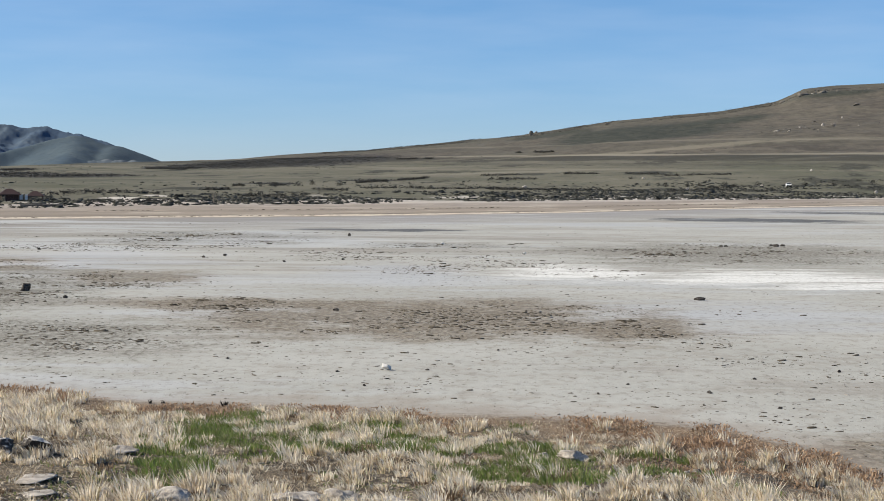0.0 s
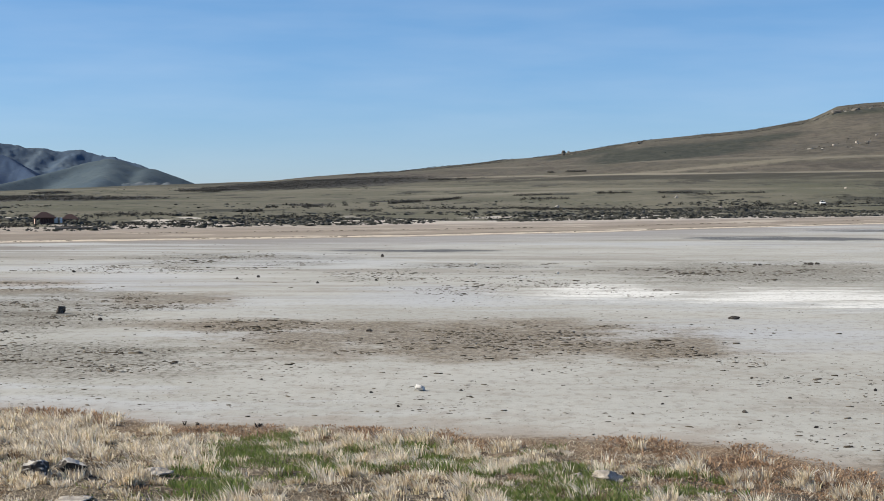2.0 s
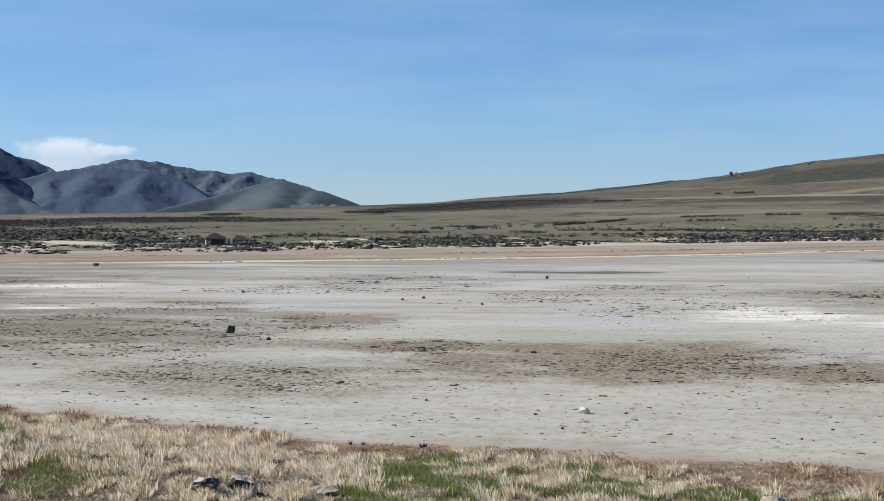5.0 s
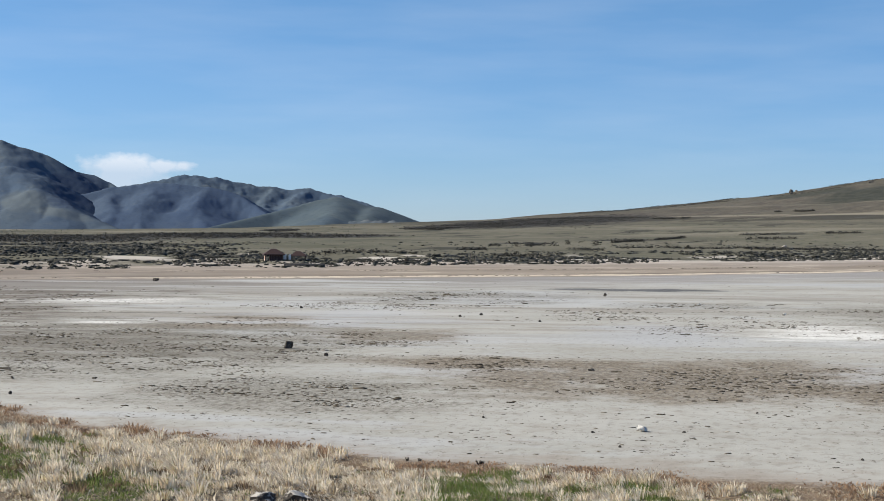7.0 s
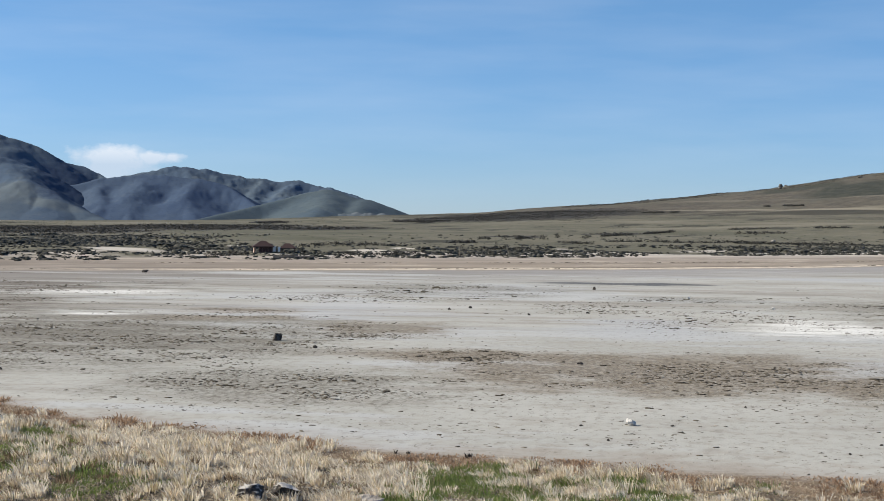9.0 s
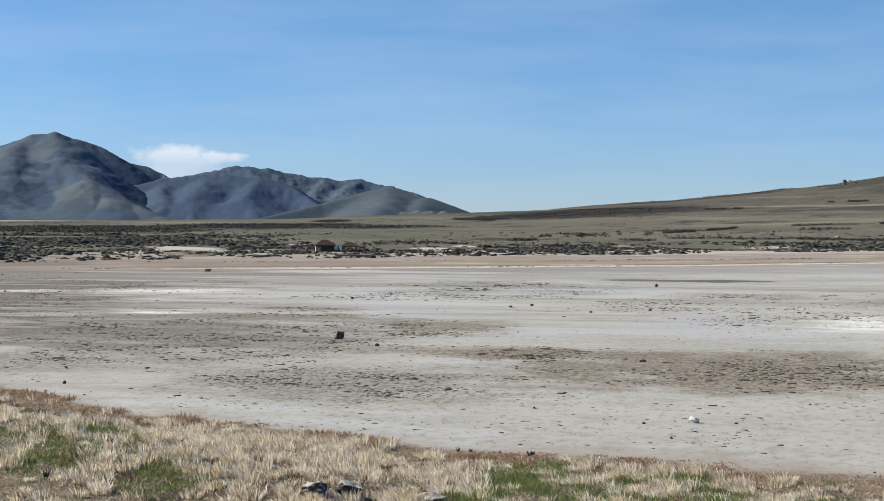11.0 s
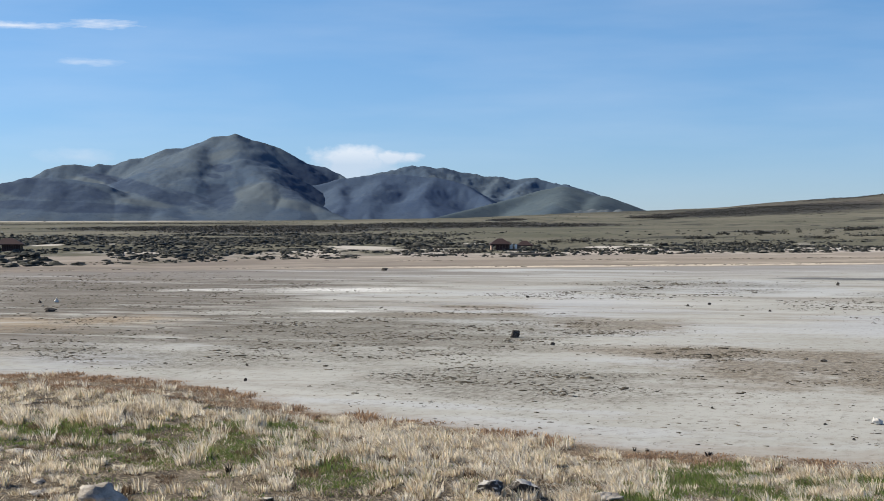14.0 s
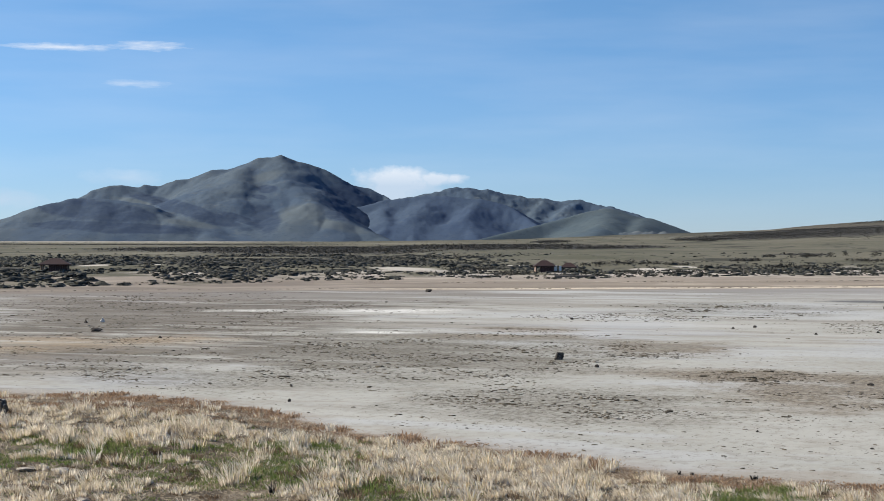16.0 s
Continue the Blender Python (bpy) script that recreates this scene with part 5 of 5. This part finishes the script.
ROOF = plain_material("red_brown_roofing", (0.056, 0.033, 0.031))
CLADDING = plain_material("dark_red_cladding", (0.080, 0.044, 0.040))
WALL = plain_material("pink_tan_block", (0.50, 0.36, 0.29))
POST = plain_material("brown_timber", (0.16, 0.11, 0.08))
WHITE = plain_material("white_paint", (0.80, 0.80, 0.78), 0.5, 0.1)
TYRE = plain_material("tyre_rubber", (0.03, 0.03, 0.03), 0.85)
GLASS = plain_material("dark_window_glass", (0.03, 0.035, 0.04), 0.08, 0.0)
WOOD = plain_material("grey_driftwood", (0.14, 0.125, 0.11), 0.9, 0.4)


def box(bm, x0, x1, y0, y1, z0, z1, bevel=0.0):
    made = bmesh.ops.create_cube(bm, size=1)["verts"]
    bmesh.ops.transform(bm, matrix=Matrix.LocRotScale(((x0 + x1) / 2, (y0 + y1) / 2, (z0 + z1) / 2), None, (x1 - x0, y1 - y0, z1 - z0)), verts=made)
    if bevel:
        bmesh.ops.bevel(bm, geom=list({e for v in made for e in v.link_edges}), offset=bevel, segments=1, affect="EDGES")
    return bm


def shelter(x, y, wide, high, turn, label, walls):
    thing = tagged(new("picnic_shelter"), label, "shelter", "shelters behind the beach")
    thing.matrix_world = pose(x, y, height(x, y) - 0.05, 0, 0, turn)
    half, eave = wide / 2, high * 0.55
    # hipped roof with a short ridge and thick eaves
    bm = bmesh.new()
    o, rdg = half * 1.12, half * 0.28
    lo = [bm.verts.new(p) for p in ((-o, -o * 0.8, eave - 0.16), (o, -o * 0.8, eave - 0.16), (o, o * 0.8, eave - 0.16), (-o, o * 0.8, eave - 0.16))]
    up = [bm.verts.new(p) for p in ((-o, -o * 0.8, eave), (o, -o * 0.8, eave), (o, o * 0.8, eave), (-o, o * 0.8, eave))]
    a, b = bm.verts.new((-rdg, 0, high)), bm.verts.new((rdg, 0, high))
    bm.faces.new(lo[::-1])
    for i in range(4):
        bm.faces.new((lo[i], lo[(i + 1) % 4], up[(i + 1) % 4], up[i]))
    bm.faces.new((up[0], up[1], b, a))
    bm.faces.new((up[1], up[2], b))
    bm.faces.new((up[2], up[3], a, b))
    bm.faces.new((up[3], up[0], a))
    part("roof", bm, ROOF, thing, "faded red-brown hipped roof")
    for sx in (-1, 1):
        for sy in (-1, 1):
            part("post", box(bmesh.new(), sx * half * 0.9 - 0.11, sx * half * 0.9 + 0.11, sy * half * 0.62 - 0.11, sy * half * 0.62 + 0.11, -0.3, eave - 0.15, 0.02), POST, thing)
    if walls:
        part("wall", box(bmesh.new(), -half * 0.98, -half * 0.80, -half * 0.6, half * 0.55, -0.3, eave - 0.17, 0.015), WALL, thing, "pink-tan block wall")
        # plank cladding closes most of the front
        for k in range(8):
            left = half * (-0.42 + 0.16 * k)
            part("plank", box(bmesh.new(), left, left + half * 0.15, -half * 0.56, -half * 0.52, -0.3, eave - 0.17, 0.008), CLADDING, thing)
        part("wall", box(bmesh.new(), -half * 0.4, half * 0.75, half * 0.50, half * 0.60, -0.3, eave * 0.8, 0.015), WALL, thing)
    table = part("table", box(bmesh.new(), -0.9, 0.9, -0.35, 0.35, 0.72, 0.78, 0.01), POST, thing)
    for sx in (-0.7, 0.7):
        part("leg", box(bmesh.new(), sx - 0.05, sx + 0.05, -0.25, 0.25, -0.3, 0.72, 0.01), POST, table)
    part("slab", box(bmesh.new(), -half, half, -half * 0.75, half * 0.75, -0.35, 0.04, 0.02), PALE_ROCK, thing)
    return thing


for i, (x, y, w, h) in enumerate(SHELTERS):
    shelter(x, y, w, h, (28, 20, 12)[i], ("open picnic shelter with red-brown roof and pink-tan wall" if i < 2 else "small dark open picnic shelter beside white boards"), i < 2)
for x, y, w, h in BOARDS:
    board = tagged(new("notice_board"), "plain white notice board on posts beside the shelter", "sign", "boards by the shelters")
    board.matrix_world = pose(x, y, height(x, y), 0, 0, 20)
    part("panel", box(bmesh.new(), -w / 2, w / 2, -0.03, 0.03, 0.25, h + 0.2, 0.008), WHITE, board)
    for sx in (-1, 1):
        part("post", box(bmesh.new(), sx * w * 0.4 - 0.04, sx * w * 0.4 + 0.04, 0.031, 0.10, -0.3, h + 0.25, 0.008), POST, board)
for x, y, h, lean in ((-46.70, 334.94, 2.0, 0), (-46.42, 340.70, 1.15, 3), (-131.85, 281.23, 2.3, -9)):
    bm = bmesh.new()
    made = bmesh.ops.create_cone(bm, cap_ends=True, segments=10, radius1=0.11, radius2=0.085, depth=h + 0.4)["verts"]
    bmesh.ops.translate(bm, vec=(0, 0, (h - 0.4) / 2), verts=made)
    bmesh.ops.bevel(bm, geom=[e for e in bm.edges if min(v.co.z for v in e.verts) > h - 0.01], offset=0.02, segments=1, affect="EDGES")
    post = part("wooden_post", bm, WOOD)
    post.matrix_world = pose(x, y, height(x, y), 0, lean, 0)
    tagged(post, "leaning weathered grey post in the dune scrub" if lean < 0 else "upright weathered grey post at the edge of the dunes", "post", "posts in the dunes")
for x, y, w, h in LOGS:
    bm = bmesh.new()
    made = bmesh.ops.create_cone(bm, cap_ends=True, segments=12, radius1=h * 0.55, radius2=h * 0.38, depth=w)["verts"]
    bmesh.ops.subdivide_edges(bm, edges=[e for e in bm.edges if abs(e.verts[0].co.z - e.verts[1].co.z) > w / 2], cuts=12)
    for v in bm.verts:
        v.co.x += 0.25 * h * noise.noise(Vector((v.co.z * 0.5, 3.1, 0))) + 0.08 * h * noise.noise(v.co * 3)
        v.co.y += 0.15 * h * noise.noise(Vector((v.co.z * 0.6, 9.1, 0)))
    log = part("driftwood_log", bm, WOOD)
    log.matrix_world = pose(x, y, height(x, y) + h * 0.32, 0, 90, 14)
    tagged(log, "long weathered driftwood log lying on the sand", "log")


# ---- a white car parked on the plain ----
def car(x, y, turn):
    thing = tagged(new("car"), "white car parked far off on the plain", "car")
    thing.matrix_world = pose(x, y, height(x, y), 0, 0, turn)
    bm = bmesh.new()
    outline = ((-2.15, 0.35), (-2.2, 0.75), (-1.95, 0.98), (-1.1, 1.02), (-0.5, 1.5), (1.2, 1.55), (1.95, 1.05), (2.2, 0.95), (2.2, 0.35))
    sides = []
    for s in (-0.86, 0.86):
        sides.append([bm.verts.new((px, s * (0.82 if pz > 1.2 else 1), pz)) for px, pz in outline])
    bm.faces.new(sides[0])
    bm.faces.new(sides[1][::-1])
    for i in range(len(outline)):
        j = (i + 1) % len(outline)
        bm.faces.new((sides[0][j], sides[0][i], sides[1][i], sides[1][j]))
    bmesh.ops.recalc_face_normals(bm, faces=bm.faces)
    part("body", bm, WHITE, thing)
    # sloping glass at both ends, a dark bumper and a lamp at each front corner
    for name, (xa, za), (xb, zb), out in (("windscreen", (-1.08, 1.05), (-0.54, 1.47), -0.03), ("rear_window", (1.85, 1.12), (1.27, 1.49), 0.03)):
        bm = bmesh.new()
        rim = [[bm.verts.new((px + k, s * 0.68, pz + abs(k))) for s in (-1, 1) for px, pz in (((xa, za), (xb, zb)) if s < 0 else ((xb, zb), (xa, za)))] for k in (-0.2 * out, out)]
        bm.faces.new(rim[0])
        bm.faces.new(rim[1][::-1])
        for i in range(4):
            bm.faces.new((rim[0][i], rim[1][i], rim[1][(i + 1) % 4], rim[0][(i + 1) % 4]))
        bmesh.ops.recalc_face_normals(bm, faces=bm.faces)
        part(name, bm, GLASS, thing)
    part("bumper", box(bmesh.new(), -2.28, -2.17, -0.84, 0.84, 0.32, 0.60, 0.02), TYRE, thing, "dark grey bumper")
    for s in (-1, 1):
        part("headlight", box(bmesh.new(), -2.24, -2.12, s * 0.66 - 0.14, s * 0.66 + 0.14, 0.66, 0.80, 0.02), GLASS, thing)
    for s in (-1, 1):
        part("window", box(bmesh.new(), -0.6, 1.25, s * 0.79 - 0.03, s * 0.79 + 0.03, 1.08, 1.40, 0.01), GLASS, thing)
        for wx in (-1.35, 1.35):
            bm = bmesh.new()
            made = bmesh.ops.create_cone(bm, cap_ends=True, segments=18, radius1=0.33, radius2=0.33, depth=0.22)["verts"]
            bmesh.ops.transform(bm, matrix=pose(wx, s * 0.80, 0.33, 90, 0, 0), verts=made)
            wheel = part("wheel", bm, TYRE, thing)
            bm = bmesh.new()
            made = bmesh.ops.create_cone(bm, cap_ends=True, segments=12, radius1=0.2, radius2=0.2, depth=0.04)["verts"]
            bmesh.ops.transform(bm, matrix=pose(wx, s * 0.925, 0.33, 90, 0, 0), verts=made)
            part("rim", bm, WHITE, wheel)


car(VEHICLE[0][0], VEHICLE[0][1], 84)
